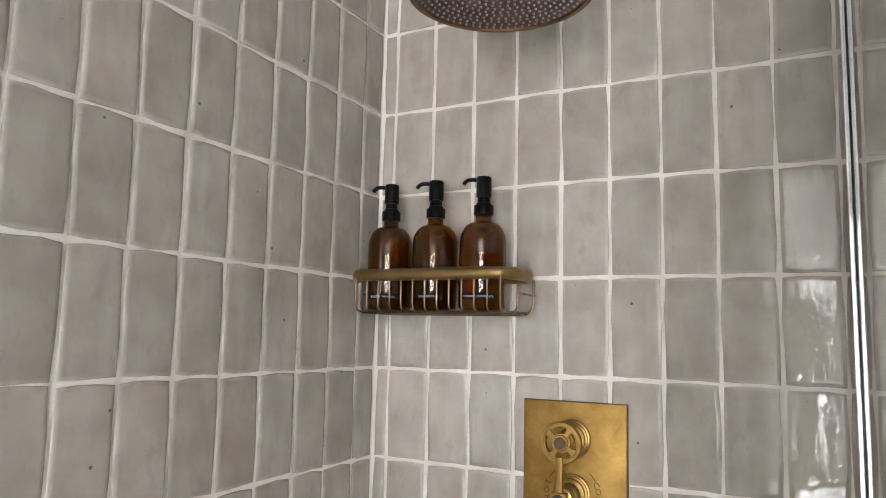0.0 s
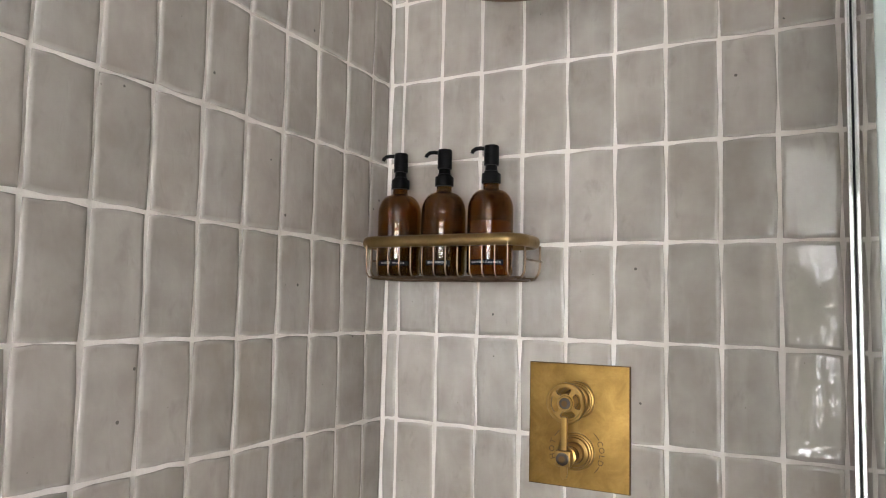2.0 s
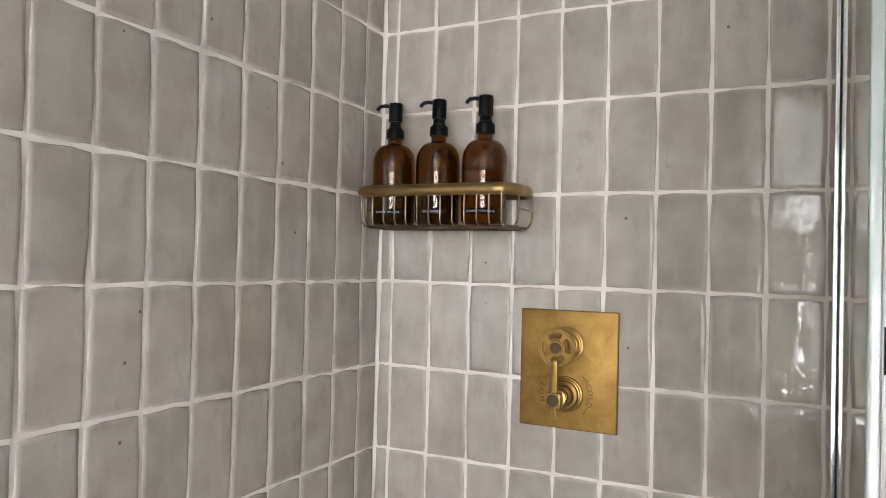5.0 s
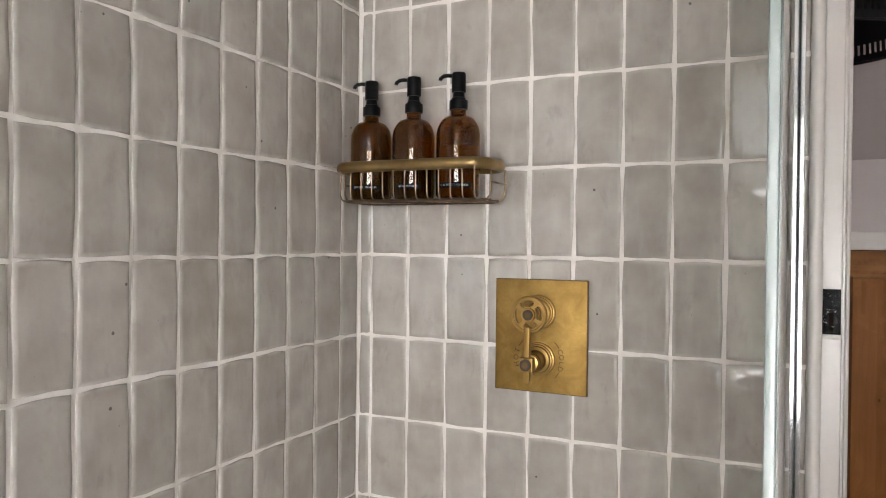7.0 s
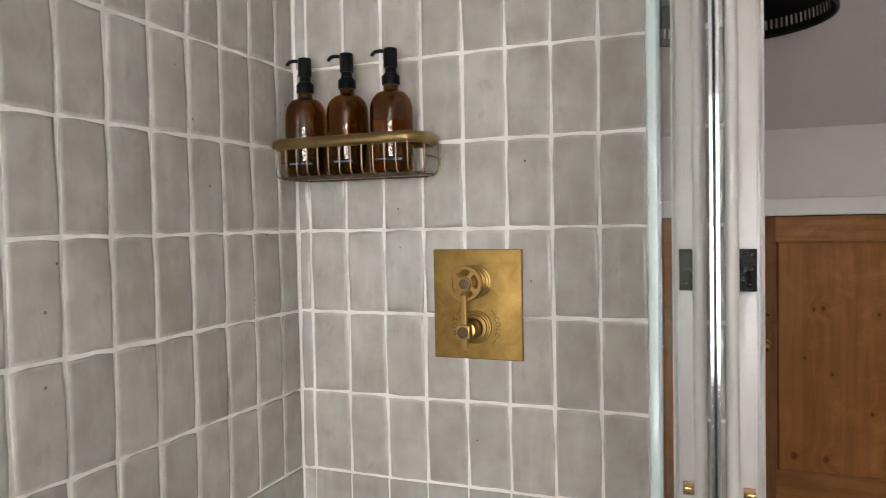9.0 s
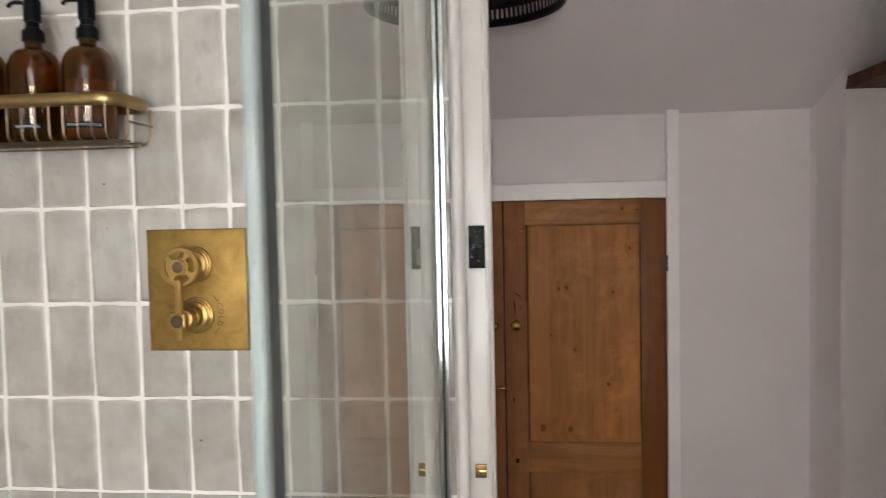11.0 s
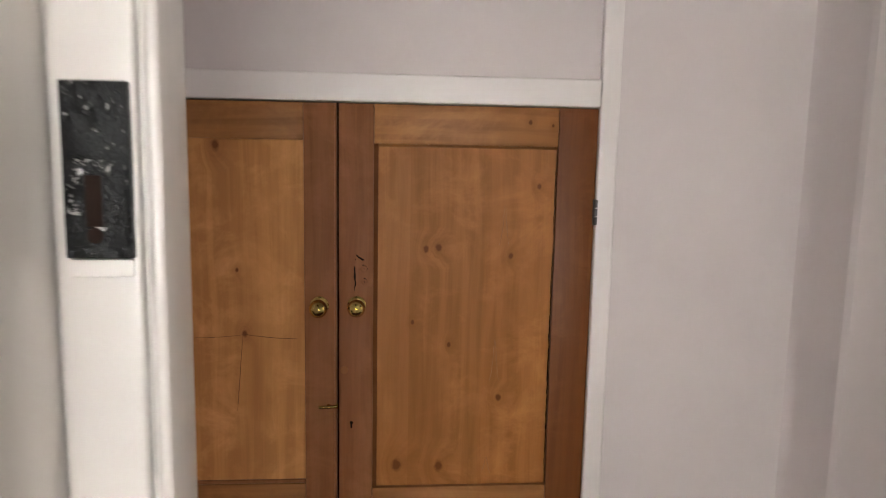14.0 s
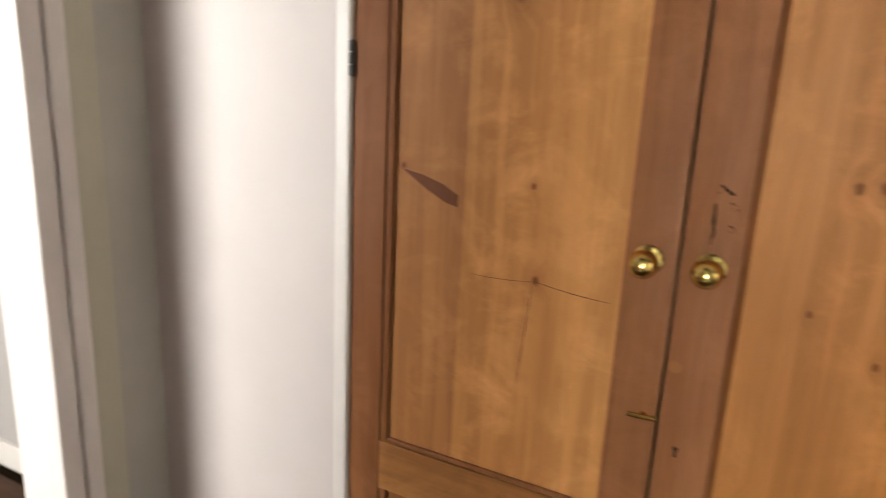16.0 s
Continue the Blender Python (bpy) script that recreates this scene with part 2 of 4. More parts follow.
def rough_iron():
    """Thickly painted iron with chips of white paint."""
    n = Nodes("black_painted_iron")
    v = n.coords()
    chip = n.ramp(n.noise(v, 190.0, 5.0, 0.7), (0.60, (0, 0, 0)), (0.65, (1, 1, 1)))
    c = n.mix(n.maths("MULTIPLY", chip, 0.7), (0.0035, 0.003, 0.003), (0.42, 0.40, 0.38))
    lump = n.bump(n.noise(v, 130.0, 4.0, 0.65), 1.0, 0.004)
    return n.done(Base_Color=c, Roughness=0.24, Normal=lump, Specular_IOR_Level=0.25)


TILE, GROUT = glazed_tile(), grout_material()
WALL = paint("landing_wall_paint", (0.515, 0.445, 0.425), 0.62, 0.05, 0.45)
# Landing wall colour taken about an eighth darker, for the ceilings.
SLOPE = paint("darker_landing_paint", (0.45, 0.39, 0.375), 0.7, 0.04, 0.5)
BATH = paint("bathroom_wall_paint", (0.62, 0.59, 0.56), 0.6, 0.05)
GLOSS = paint("white_gloss_paint", (0.60, 0.55, 0.51), 0.28, 0.06, 0.25, 0.15)
EGGSHELL = paint("old_white_trim_paint", (0.63, 0.565, 0.535), 0.42, 0.07, 0.5, 0.3)
OLIVE = paint("shadowed_return_tone", (0.42, 0.38, 0.29), 0.5, 0.05)
# White wall's paint darkened to stand for the room's weaker light.
ROOM = paint("dimmed_room_wall_paint", (0.33, 0.30, 0.285), 0.6, 0.09)
# Darker than the landing wall paint: this east-facing side's shade is in its colour.
SHADED_PLASTER = paint("shaded_plaster", (0.38, 0.35, 0.305), 0.65, 0.05)
CHROME = plain("chrome", (0.82, 0.84, 0.86), 0.1, 1.0, 0.03)
GLASS, AMBER = clear_glass(), amber_glass()
EDGE = plain("glass_edge_refraction", (0.030, 0.048, 0.050), 0.03, 0.0, 0.3, 12.0, Specular_IOR_Level=0.5)
CHANNEL_DARK = plain("channel_inside_dark", (0.035, 0.042, 0.05), 0.35, 0.0, 0.2, 40.0, Specular_IOR_Level=0.3)
PALE_EDGE = plain("clear_edge_seal", (0.45, 0.50, 0.48), 0.12, 0.0, 0.2, 14.0, Transmission_Weight=0.4)
SEAL = plain("clear_seal", (0.75, 0.77, 0.76), 0.15, 0.0, 0.05, 20.0, Transmission_Weight=0.6)
PLATE_BRASS = brass("aged_brass_plate", (0.41, 0.258, 0.082), (0.30, 0.18, 0.055), 0.46, 22.0)
RIM_BRASS = brass("brushed_brass", (0.37, 0.255, 0.115), (0.27, 0.18, 0.077), 0.32, 12.0)
WIRE_BRASS = brass("dark_brass_wire", (0.25, 0.175, 0.115), (0.15, 0.102, 0.066), 0.32, 30.0)
KNOB_BRASS = brass("polished_old_brass", (0.50, 0.36, 0.115), (0.43, 0.30, 0.095), 0.11, 14.0)
TURNED_BRASS = brass("turned_brass", (0.40, 0.252, 0.088), (0.34, 0.21, 0.070), 0.27, 9.0)
BRONZE = brass("aged_bronze", (0.23, 0.125, 0.06), (0.12, 0.065, 0.033), 0.34, 14.0)
ROSE_FACE = brass("spray_plate_metal", (0.20, 0.14, 0.125), (0.13, 0.088, 0.078), 0.42, 20.0)
BLACK = plain("matt_black_plastic", (0.0045, 0.0045, 0.005), 0.42, 0.0, 0.2, Specular_IOR_Level=0.1)
IRON = rough_iron()
RUST = plain("rusty_iron", (0.012, 0.006, 0.004), 0.8, 0.0, 0.6, 80.0, Specular_IOR_Level=0.08)
SHADE = plain("black_lampshade_enamel", (0.006, 0.0055, 0.006), 0.35, 0.0, 0.25, Specular_IOR_Level=0.25)
NOZZLE = plain("nozzle_rubber", (0.30, 0.25, 0.25), 0.6)
TAPE_LETTER = plain("tape_lettering", (0.42, 0.41, 0.39), 0.6)
TAPE = plain("black_label_tape", (0.008, 0.008, 0.009), 0.5, Specular_IOR_Level=0.12)
ENGRAVED = plain("engraved_dark_brass", (0.13, 0.075, 0.025), 0.55, 0.6)
PORCELAIN = plain("grey_button", (0.07, 0.055, 0.046), 0.6, 0.0, 0.25, 200.0, Specular_IOR_Level=0.25)
SPLIT = plain("split_wood", (0.045, 0.019, 0.009), 0.8, Specular_IOR_Level=0.1)
HINGE = plain("worn_dark_iron", (0.055, 0.046, 0.042), 0.5, 0.0, 0.4, 60.0)
VOID = plain("dark_hole", (0.012, 0.008, 0.005), 0.9, Specular_IOR_Level=0.0)
SOAP = plain("dark_soap", (0.012, 0.008, 0.006), 0.3)
LOTION = plain("amber_lotion", (0.30, 0.13, 0.03), 0.35)
OLD_OAK = pine("dark_stained_timber", (0.11, 0.045, 0.022), (0.03, 0.014, 0.008), (), 0.5, False)
BOARD = pine("dark_floor_board", (0.085, 0.042, 0.022), (0.035, 0.017, 0.01), (), 0.4, True)
OUTSIDE, BLIND = outdoors(), blind_fabric()
BATH_FLOOR = plain("floor_tile_grey", (0.35, 0.33, 0.31), 0.35)


# ---- mesh helpers ----
def bm_box(bm, lo, hi, bevel=0.0, segments=2):
    lo, hi = Vector(lo), Vector(hi)
    made = bmesh.ops.create_cube(bm, size=1.0)["verts"]
    for v in made:
        v.co = Vector((lo[k] + (v.co[k] + 0.5) * (hi[k] - lo[k]) for k in range(3)))
    if bevel:
        edges = list({e for v in made for e in v.link_edges})
        bmesh.ops.bevel(bm, geom=edges, offset=bevel, segments=segments, affect="EDGES", profile=0.6)
    return bm


def box(lo, hi, bevel=0.0, segments=2):
    return bm_box(bmesh.new(), lo, hi, bevel, segments)


def bm_lathe(bm, profile, steps=32, centre=(0, 0, 0), axis="z", caps=True):
    """Turn (radius, height) about an axis through centre; axis y points towards the viewer (-y)."""
    rings = []
    for r, h in profile:
        ring = []
        for k in range(steps):
            a = 2 * math.pi * k / steps
            p = (r * math.cos(a), r * math.sin(a), h) if axis == "z" else (r * math.cos(a), -h, r * math.sin(a)) if axis == "y" else (h, r * math.cos(a), r * math.sin(a))
            ring.append(bm.verts.new(Vector(centre) + Vector(p)))
        rings.append(ring)
    for lo, hi in zip(rings, rings[1:]):
        for k in range(steps):
            bm.faces.new((lo[k], lo[(k + 1) % steps], hi[(k + 1) % steps], hi[k]))
    if caps:
        bm.faces.new(rings[0][::-1])
        bm.faces.new(rings[-1])
    return bm


def lathe(profile, steps=32, centre=(0, 0, 0), axis="z", caps=True):
    return bm_lathe(bmesh.new(), profile, steps, centre, axis, caps)


def bm_tube(bm, points, radius, steps=10, closed=False, squash=(1.0, 1.0)):
    """A round bar along points."""
    pts = [Vector(p) for p in points]
    n = len(pts)
    rings, side = [], None
    for i, p in enumerate(pts):
        a = pts[(i - 1) % n] if closed or i else p
        b = pts[(i + 1) % n] if closed or i < n - 1 else p
        ahead = (b - a).normalized()
        if side is None:
            side = ahead.cross(Vector((0, 0, 1)) if abs(ahead.z) < 0.9 else Vector((0, 1, 0))).normalized()
        side = (side - ahead * side.dot(ahead)).normalized()
        up = side.cross(ahead)
        rings.append([bm.verts.new(p + radius * (squash[0] * math.cos(t) * side + squash[1] * math.sin(t) * up)) for t in (2 * math.pi * k / steps for k in range(steps))])
    for i in range(n if closed else n - 1):
        lo, hi = rings[i], rings[(i + 1) % n]
        for k in range(steps):
            bm.faces.new((lo[k], lo[(k + 1) % steps], hi[(k + 1) % steps], hi[k]))
    if not closed:
        bm.faces.new(rings[0])
        bm.faces.new(rings[-1][::-1])
    return bm


def tube(points, radius, steps=10, closed=False, squash=(1.0, 1.0)):
    return bm_tube(bmesh.new(), points, radius, steps, closed, squash)


def prism(points, lo, hi, axis="z"):
    """A polygon pulled along an axis from lo to hi; points are the other two coordinates in x, y, z order."""
    bm = bmesh.new()
    put = {"z": lambda p, h: (p[0], p[1], h), "x": lambda p, h: (h, p[0], p[1]), "y": lambda p, h: (p[0], h, p[1])}[axis]
    a = [bm.verts.new(put(p, lo)) for p in points]
    b = [bm.verts.new(put(p, hi)) for p in points]
    for k in range(len(points)):
        j = (k + 1) % len(points)
        bm.faces.new((a[k], a[j], b[j], b[k]))
    bm.faces.new(a[::-1])
    bm.faces.new(b)
    return bm


def finish(name, bm, material, smooth=None):
    bmesh.ops.recalc_face_normals(bm, faces=bm.faces)
    me = bpy.data.meshes.new(name)
    bm.to_mesh(me)
    bm.free()
    me.materials.append(material)
    if smooth:
        me.shade_smooth()
        me.set_sharp_from_angle(angle=radians(smooth))
    return new(name, me)


def part(name, bm, material, parent, label="", smooth=40):
    ob = finish(name, bm, material, smooth)
    ob.parent = parent
    ob.matrix_parent_inverse = Matrix.Translation(-parent.matrix_world.translation) if parent.parent is None else Matrix.Identity(4)
    return tagged(ob, label)


def thing(name, place, label, category, group="", kind=""):
    ob = new(name)
    ob.location = place
    ob.empty_display_size = 0.05
    bpy.context.view_layer.update()
    return tagged(ob, label, category, group, kind)


def structure(name, bm, material, label="", smooth=None):
    return tagged(finish(name, bm, material, smooth), label, "", "", "structure")


def rounded_rect(x0, x1, y0, y1, r, z, steps=8):
    pts = []
    for cx, cy, a0 in ((x1 - r, y1 - r, 0), (x0 + r, y1 - r, 90), (x0 + r, y0 + r, 180), (x1 - r, y0 + r, 270)):
        for k in range(steps + 1):
            a = radians(a0 + 90 * k / steps)
            pts.append((cx + r * math.cos(a), cy + r * math.sin(a), z))
    return pts


def letters(text, size, depth=0.0004, spacing=1.0):
    """A bmesh of flat lettering in the x-z plane, facing -y, centred on the origin."""
    cu = bpy.data.curves.new("lettering", "FONT")
    cu.body, cu.size, cu.extrude, cu.align_x, cu.align_y, cu.resolution_u = text, size, depth, "CENTER", "CENTER", 3
    cu.space_character = spacing
    ob = new("lettering", cu)
    bpy.context.view_layer.update()
    me = bpy.data.meshes.new_from_object(ob.evaluated_get(bpy.context.evaluated_depsgraph_get()))
    bpy.data.objects.remove(ob)
    bpy.data.curves.remove(cu)
    bm = bmesh.new()
    bm.from_mesh(me)
    bpy.data.meshes.remove(me)
    bmesh.ops.transform(bm, matrix=pose(0, 0, 0, 90), verts=bm.verts)
    return bm


def join(bms):
    """Several bmeshes as one."""
    out = bmesh.new()
    for bm in bms:
        me = bpy.data.meshes.new("joining")
        bm.to_mesh(me)
        bm.free()
        out.from_mesh(me)
        bpy.data.meshes.remove(me)
    return out


# ---- the plan ----
WALL_Y, LEFT_X = 1.17, -0.685          # faces of the shower's tiled walls
COL, ROW, COL_X, ROW_Z = 0.079, 0.154, -0.42, 1.75
LEFT_COL_Y = 0.558
GLASS_X, GLASS_FRONT, GLASS_LEAN = 0.0575, 0.4055, 0.0188
DOOR_X0, DOOR_X1, DOOR_TOP = 0.147, 0.99, 2.02
LAND_Y0, LAND_Y1, LAND_X0 = 1.265, 2.29, -0.724
CREASE, TOP = 1.712, 2.40

# bathroom shell
structure("floor_bathroom", box((-0.9, -1.8, -0.1), (2.0, 1.265, 0)), BATH_FLOOR, "grey bathroom floor")
structure("ceiling_bathroom", box((-0.9, -1.8, TOP), (2.0, 1.265, TOP + 0.1)), BATH, "white bathroom ceiling")
wall_shower_back = structure("wall_shower_back", box((-0.80, WALL_Y + 0.0027, 0), (0.092, LAND_Y0, TOP)), GROUT, "grey glazed wall tiles with pale grout")
wall_shower_side = structure("wall_shower_side", box((-0.80, -1.6, 0), (LEFT_X - 0.0027, WALL_Y + 0.0027, TOP)), GROUT, "grey glazed wall tiles with pale grout")
structure("wall_shower_landing_face", box((-0.80, LAND_Y0, 0), (0.140, LAND_Y0 + 0.006, TOP)), WALL)
structure("wall_east_of_door", box((DOOR_X1 + 0.05, WALL_Y + 0.004, 0), (2.0, LAND_Y0, TOP)), BATH)
structure("wall_over_door", box((0.092, WALL_Y + 0.004, DOOR_TOP + 0.04), (DOOR_X1 + 0.05, LAND_Y0, TOP)), BATH)
structure("wall_bathroom_east", box((1.9, -1.7, 0), (2.0, WALL_Y, TOP)), BATH)
WX0, WX1, WZ0, WZ1 = -0.25, 0.95, 0.70, 2.36
for name, lo, hi in (("wall_bathroom_south_a", (-0.8, -1.75, 0), (WX0, -1.6, TOP)), ("wall_bathroom_south_b", (WX1, -1.75, 0), (2.0, -1.6, TOP)),
                     ("wall_bathroom_south_sill", (WX0, -1.75, 0), (WX1, -1.6, WZ0)), ("wall_bathroom_south_head", (WX0, -1.75, WZ1), (WX1, -1.6, TOP))):
    structure(name, box(lo, hi), BATH)
structure("backdrop_garden", box((-2.2, -3.45, -0.6), (3.2, -3.4, 3.6)), OUTSIDE, "leafy garden and pale sky beyond the window")
window = thing("window_1", (0.4, -1.68, WZ0), "white painted bathroom window", "window", kind="structure")
for name, lo, hi in (("window_frame", (WX0, -1.70, WZ0), (WX0 + 0.05, -1.65, WZ1)), ("window_frame", (WX1 - 0.05, -1.70, WZ0), (WX1, -1.65, WZ1)),
                     ("window_frame", (WX0 + 0.05, -1.70, WZ0), (WX1 - 0.05, -1.65, WZ0 + 0.05)), ("window_frame", (WX0 + 0.05, -1.70, WZ1 - 0.05), (WX1 - 0.05, -1.65, WZ1)),
                     ("window_bar", (0.000, -1.69, WZ0 + 0.05), (0.022, -1.66, WZ1 - 0.05)), ("mullion", (0.36, -1.70, WZ0 + 0.05), (0.41, -1.65, WZ1 - 0.05)),
                     ("window_bar", (0.74, -1.69, WZ0 + 0.05), (0.762, -1.66, WZ1 - 0.05)), ("window_bar", (WX0 + 0.05, -1.688, 0.972), (WX1 - 0.05, -1.662, 0.994)),
                     ("window_bar", (WX0 + 0.05, -1.688, 1.40), (WX1 - 0.05, -1.662, 1.422))):
    part(name, box(lo, hi, 0.004), GLOSS, window)

blind = thing("roller_blind", (0.35, -1.62, 1.88), "pale grey fabric roller blind half drawn over the window", "blind")
part("fabric", box((WX0 + 0.01, -1.631, 1.885), (WX1 - 0.01, -1.6305, 2.33)), BLIND, blind, "", None)
part("roller", tube([(WX0 + 0.005, -1.628, 2.335), (WX1 - 0.005, -1.628, 2.335)], 0.016, 16), BLIND, blind)
part("bottom_bar", box((WX0 + 0.01, -1.636, 1.865), (WX1 - 0.01, -1.6255, 1.885), 0.003), GLOSS, blind)

# door frame between bathroom and landing
door_frame = thing("door_1", (0.12, 1.22, 0), "white painted door frame with an old lock keep, door open", "door frame", kind="structure")
part("bead", prism([(0.089, WALL_Y + 0.004)] + [(0.0985 + 0.0095 * math.cos(a), 1.156 - 0.011 * math.sin(a)) for a in (math.pi * (1 - k / 10) for k in range(11))] + [(0.108, WALL_Y + 0.004)], 0, DOOR_TOP), GLOSS, door_frame, "rounded white bead")
part("casing", box((0.0925, WALL_Y + 0.004, 0), (0.103, 1.2655, DOOR_TOP), 0.001), GLOSS, door_frame)
jamb = part("jamb", box((0.1035, 1.230, 0), (0.1372, 1.268, DOOR_TOP), 0.0025, 3), GLOSS, door_frame)
part("door_stop", box((0.1410, 1.2275, 0), (DOOR_X0, 1.268, DOOR_TOP), 0.003, 3), GLOSS, door_frame)
part("groove", box((0.1368, 1.236, 0), (0.1412, 1.266, DOOR_TOP)), GLOSS, door_frame)
part("jamb", box((DOOR_X1, 1.19, 0), (DOOR_X1 + 0.05, 1.268, DOOR_TOP), 0.003), GLOSS, door_frame)
part("head", box((0.1035, 1.19, DOOR_TOP), (DOOR_X1 + 0.05, 1.268, DOOR_TOP + 0.04), 0.003), GLOSS, door_frame)
keep = thing("lock_keep", (0.1220, 1.23, 1.33), "black painted iron lock keep, chipped, on the door frame", "lock keep")
keep_plate = part("keep_plate", box((0.1095, 1.2265, 1.333), (0.1355, 1.2305, 1.402), 0.001), IRON, keep)
keep_box = part("box", box((0.1120, 1.2235, 1.338), (0.1340, 1.2270, 1.372), 0.0012), IRON, keep)
part("slot", box((0.1195, 1.2228, 1.346), (0.1255, 1.2238, 1.366)), RUST, keep_box, "rusty slot")
part("screw", lathe([(0.0031, 0), (0.0031, 0.0012), (0.0022, 0.0018)], 16, (0.1225, 1.2265, 1.392), "y"), IRON, keep_plate)
part("screw", lathe([(0.0031, 0), (0.0031, 0.0012), (0.0022, 0.0018)], 16, (0.1225, 1.2237, 1.3425), "y"), RUST, keep_box, "rusty screw")
part("patch", box((0.1105, 1.2272, 1.3255), (0.1350, 1.2302, 1.3325), 0.0008), GLOSS, keep, "white painted filler strip")
catch = thing("door_catch", (0.122, 1.23, 1.0), "small brass door catch on the white frame", "catch")
part("catch_plate", box((0.1135, 1.2270, 0.991), (0.1320, 1.2305, 1.013), 0.0008), BRONZE, catch)
part("tongue", box((0.117, 1.2225, 0.998), (0.1315, 1.2275, 1.005), 0.0015), KNOB_BRASS, catch)

# shower screen, standing one degree off square to the back wall
def slant(bm):
    """Lean a part along the line of the glass."""
    for v in bm.verts:
        v.co.x += (v.co.y - GLASS_FRONT) * GLASS_LEAN
    return bm


def flange(x0, x1):
    """A chrome lip of the wall channel."""
    return slant(box((x0, 1.1405, 0.05), (x1, WALL_Y - 0.0005, 2.05), 0.0013, 3))


screen = thing("shower_screen", (GLASS_X, 0.8, 0.05), "clear glass shower screen with a chrome wall channel", "shower screen")
part("pane", slant(box((GLASS_X - 0.003, GLASS_FRONT + 0.0032, 0.05), (GLASS_X + 0.003, 1.150, 2.05))), GLASS, screen, "", None).visible_shadow = False
part("edge_seal", slant(box((GLASS_X - 0.0031, GLASS_FRONT, 0.05), (GLASS_X + 0.0031, GLASS_FRONT + 0.003, 2.05), 0.0011, 3)), PALE_EDGE, screen, "clear plastic edge seal")
part("seal_lip", slant(box((GLASS_X + 0.0032, GLASS_FRONT + 0.001, 0.05), (GLASS_X + 0.0040, GLASS_FRONT + 0.009, 2.05), 0.0003)), PALE_EDGE, screen, "clear plastic edge seal")
# Added thin strip whose dark colour stands for refraction at the pane's edge.
part("edge_band", slant(box((GLASS_X + 0.0032, GLASS_FRONT + 0.0094, 0.05), (GLASS_X + 0.0037, GLASS_FRONT + 0.025, 2.05))), EDGE, screen, "dark green strip for refraction at the glass edge")
part("wall_channel", flange(GLASS_X - 0.0105, GLASS_X - 0.0044), CHROME, screen, "chrome channel", 50)
part("wall_channel", flange(GLASS_X + 0.0044, GLASS_X + 0.0105), CHROME, screen, "chrome channel", 50)
# Dark filler coloured for the shaded inside of the chrome channel.
part("seal", slant(box((GLASS_X - 0.0042, 1.1505, 0.05), (GLASS_X + 0.0042, WALL_Y - 0.001, 2.05))), CHANNEL_DARK, screen, "dark filler for the shaded inside of the channel")
part("foot_rail", slant(box((GLASS_X - 0.012, GLASS_FRONT, 0.0), (GLASS_X + 0.012, WALL_Y, 0.05), 0.002)), CHROME, screen)


# ---- bottles and basket ----
def bottle(x, y, z, text, level, fill):
    b = thing("soap_bottle", (x, y, z), f"amber glass pump bottle with a black label reading {text.lower()}", "bottle", "bottles in the shower basket")
    w = 0.0375
    outer = [(0.012, 0), (0.030, 0), (0.0355, 0.002), (w, 0.006), (w, 0.106)]
    outer += [(0.0165 + (w - 0.0165) * math.cos(t), 0.106 + 0.034 * math.sin(t)) for t in (radians(k) for k in range(9, 91, 9))]
    outer += [(0.0135, 0.1425), (0.0128, 0.146), (0.0128, 0.155)]
    inner = [(max(r - 0.0022, 0.002), min(max(h, 0.003), 0.1555)) for r, h in outer][::-1]
    glass = part("glass", lathe(outer + inner, 40, (x, y, z)), AMBER, b, "", 50)
    glass.visible_shadow = False
    top = [(r - 0.0024, h + 0.0004) for r, h in inner[::-1] if h < level]
    part("contents", lathe([(0.002, 0.0036)] + top[1:] + [(top[-1][0], level)], 32, (x, y, z)), fill, b)
    part("collar", lathe([(0.0128, 0.151), (0.0155, 0.152), (0.0158, 0.153), (0.0158, 0.1665), (0.0150, 0.168), (0.0118, 0.1685), (0.0118, 0.1715), (0.0104, 0.1725), (0.0095, 0.183), (0.009, 0.184)], 36, (x, y, z)), BLACK, b)
    pump = part("pump_head", lathe([(0.0092, 0.181), (0.0118, 0.1815), (0.0122, 0.183), (0.0122, 0.2115), (0.0112, 0.2145), (0.008, 0.2155)], 32, (x, y, z)), BLACK, b)
    ahead = Vector((-0.93, -0.36, 0))
    o = Vector((x, y, z))
    part("spout", tube([o + ahead * 0.008 + Vector((0, 0, 0.2095)), o + ahead * 0.018 + Vector((0, 0, 0.2105)), o + ahead * 0.026 + Vector((0, 0, 0.2095)), o + ahead * 0.031 + Vector((0, 0, 0.2055)), o + ahead * 0.032 + Vector((0, 0, 0.202))], 0.0034, 12), BLACK, b)
    half = 0.0215 if len(text) < 9 else 0.029
    turn = radians(-90 + 14)
    strip = bmesh.new()
    rows = []
    for k in range(15):
        a = turn + (k / 7 - 1) * half / w
        rows.append([strip.verts.new((x + r * math.cos(a), y + r * math.sin(a), z + h)) for r, h in ((w + 0.0003, 0.0165), (w + 0.0007, 0.017), (w + 0.0007, 0.025), (w + 0.0003, 0.0255))])
    for p, q in zip(rows, rows[1:]):
        for k in range(3):
            strip.faces.new((p[k], q[k], q[k + 1], p[k + 1]))
    tape = part("label", strip, TAPE, b, "black embossed label tape")
    words = letters(text, 0.0052, 0.0004, 1.3)
    for v in words.verts:
        a = turn + v.co.x * 1.12 / w
        r = w + 0.0011 - v.co.y
        v.co = Vector((x + r * math.cos(a), y + r * math.sin(a), z + 0.021 + v.co.z))
    part("lettering", words, TAPE_LETTER, tape, f"raised white letters {text}", None)
    return b


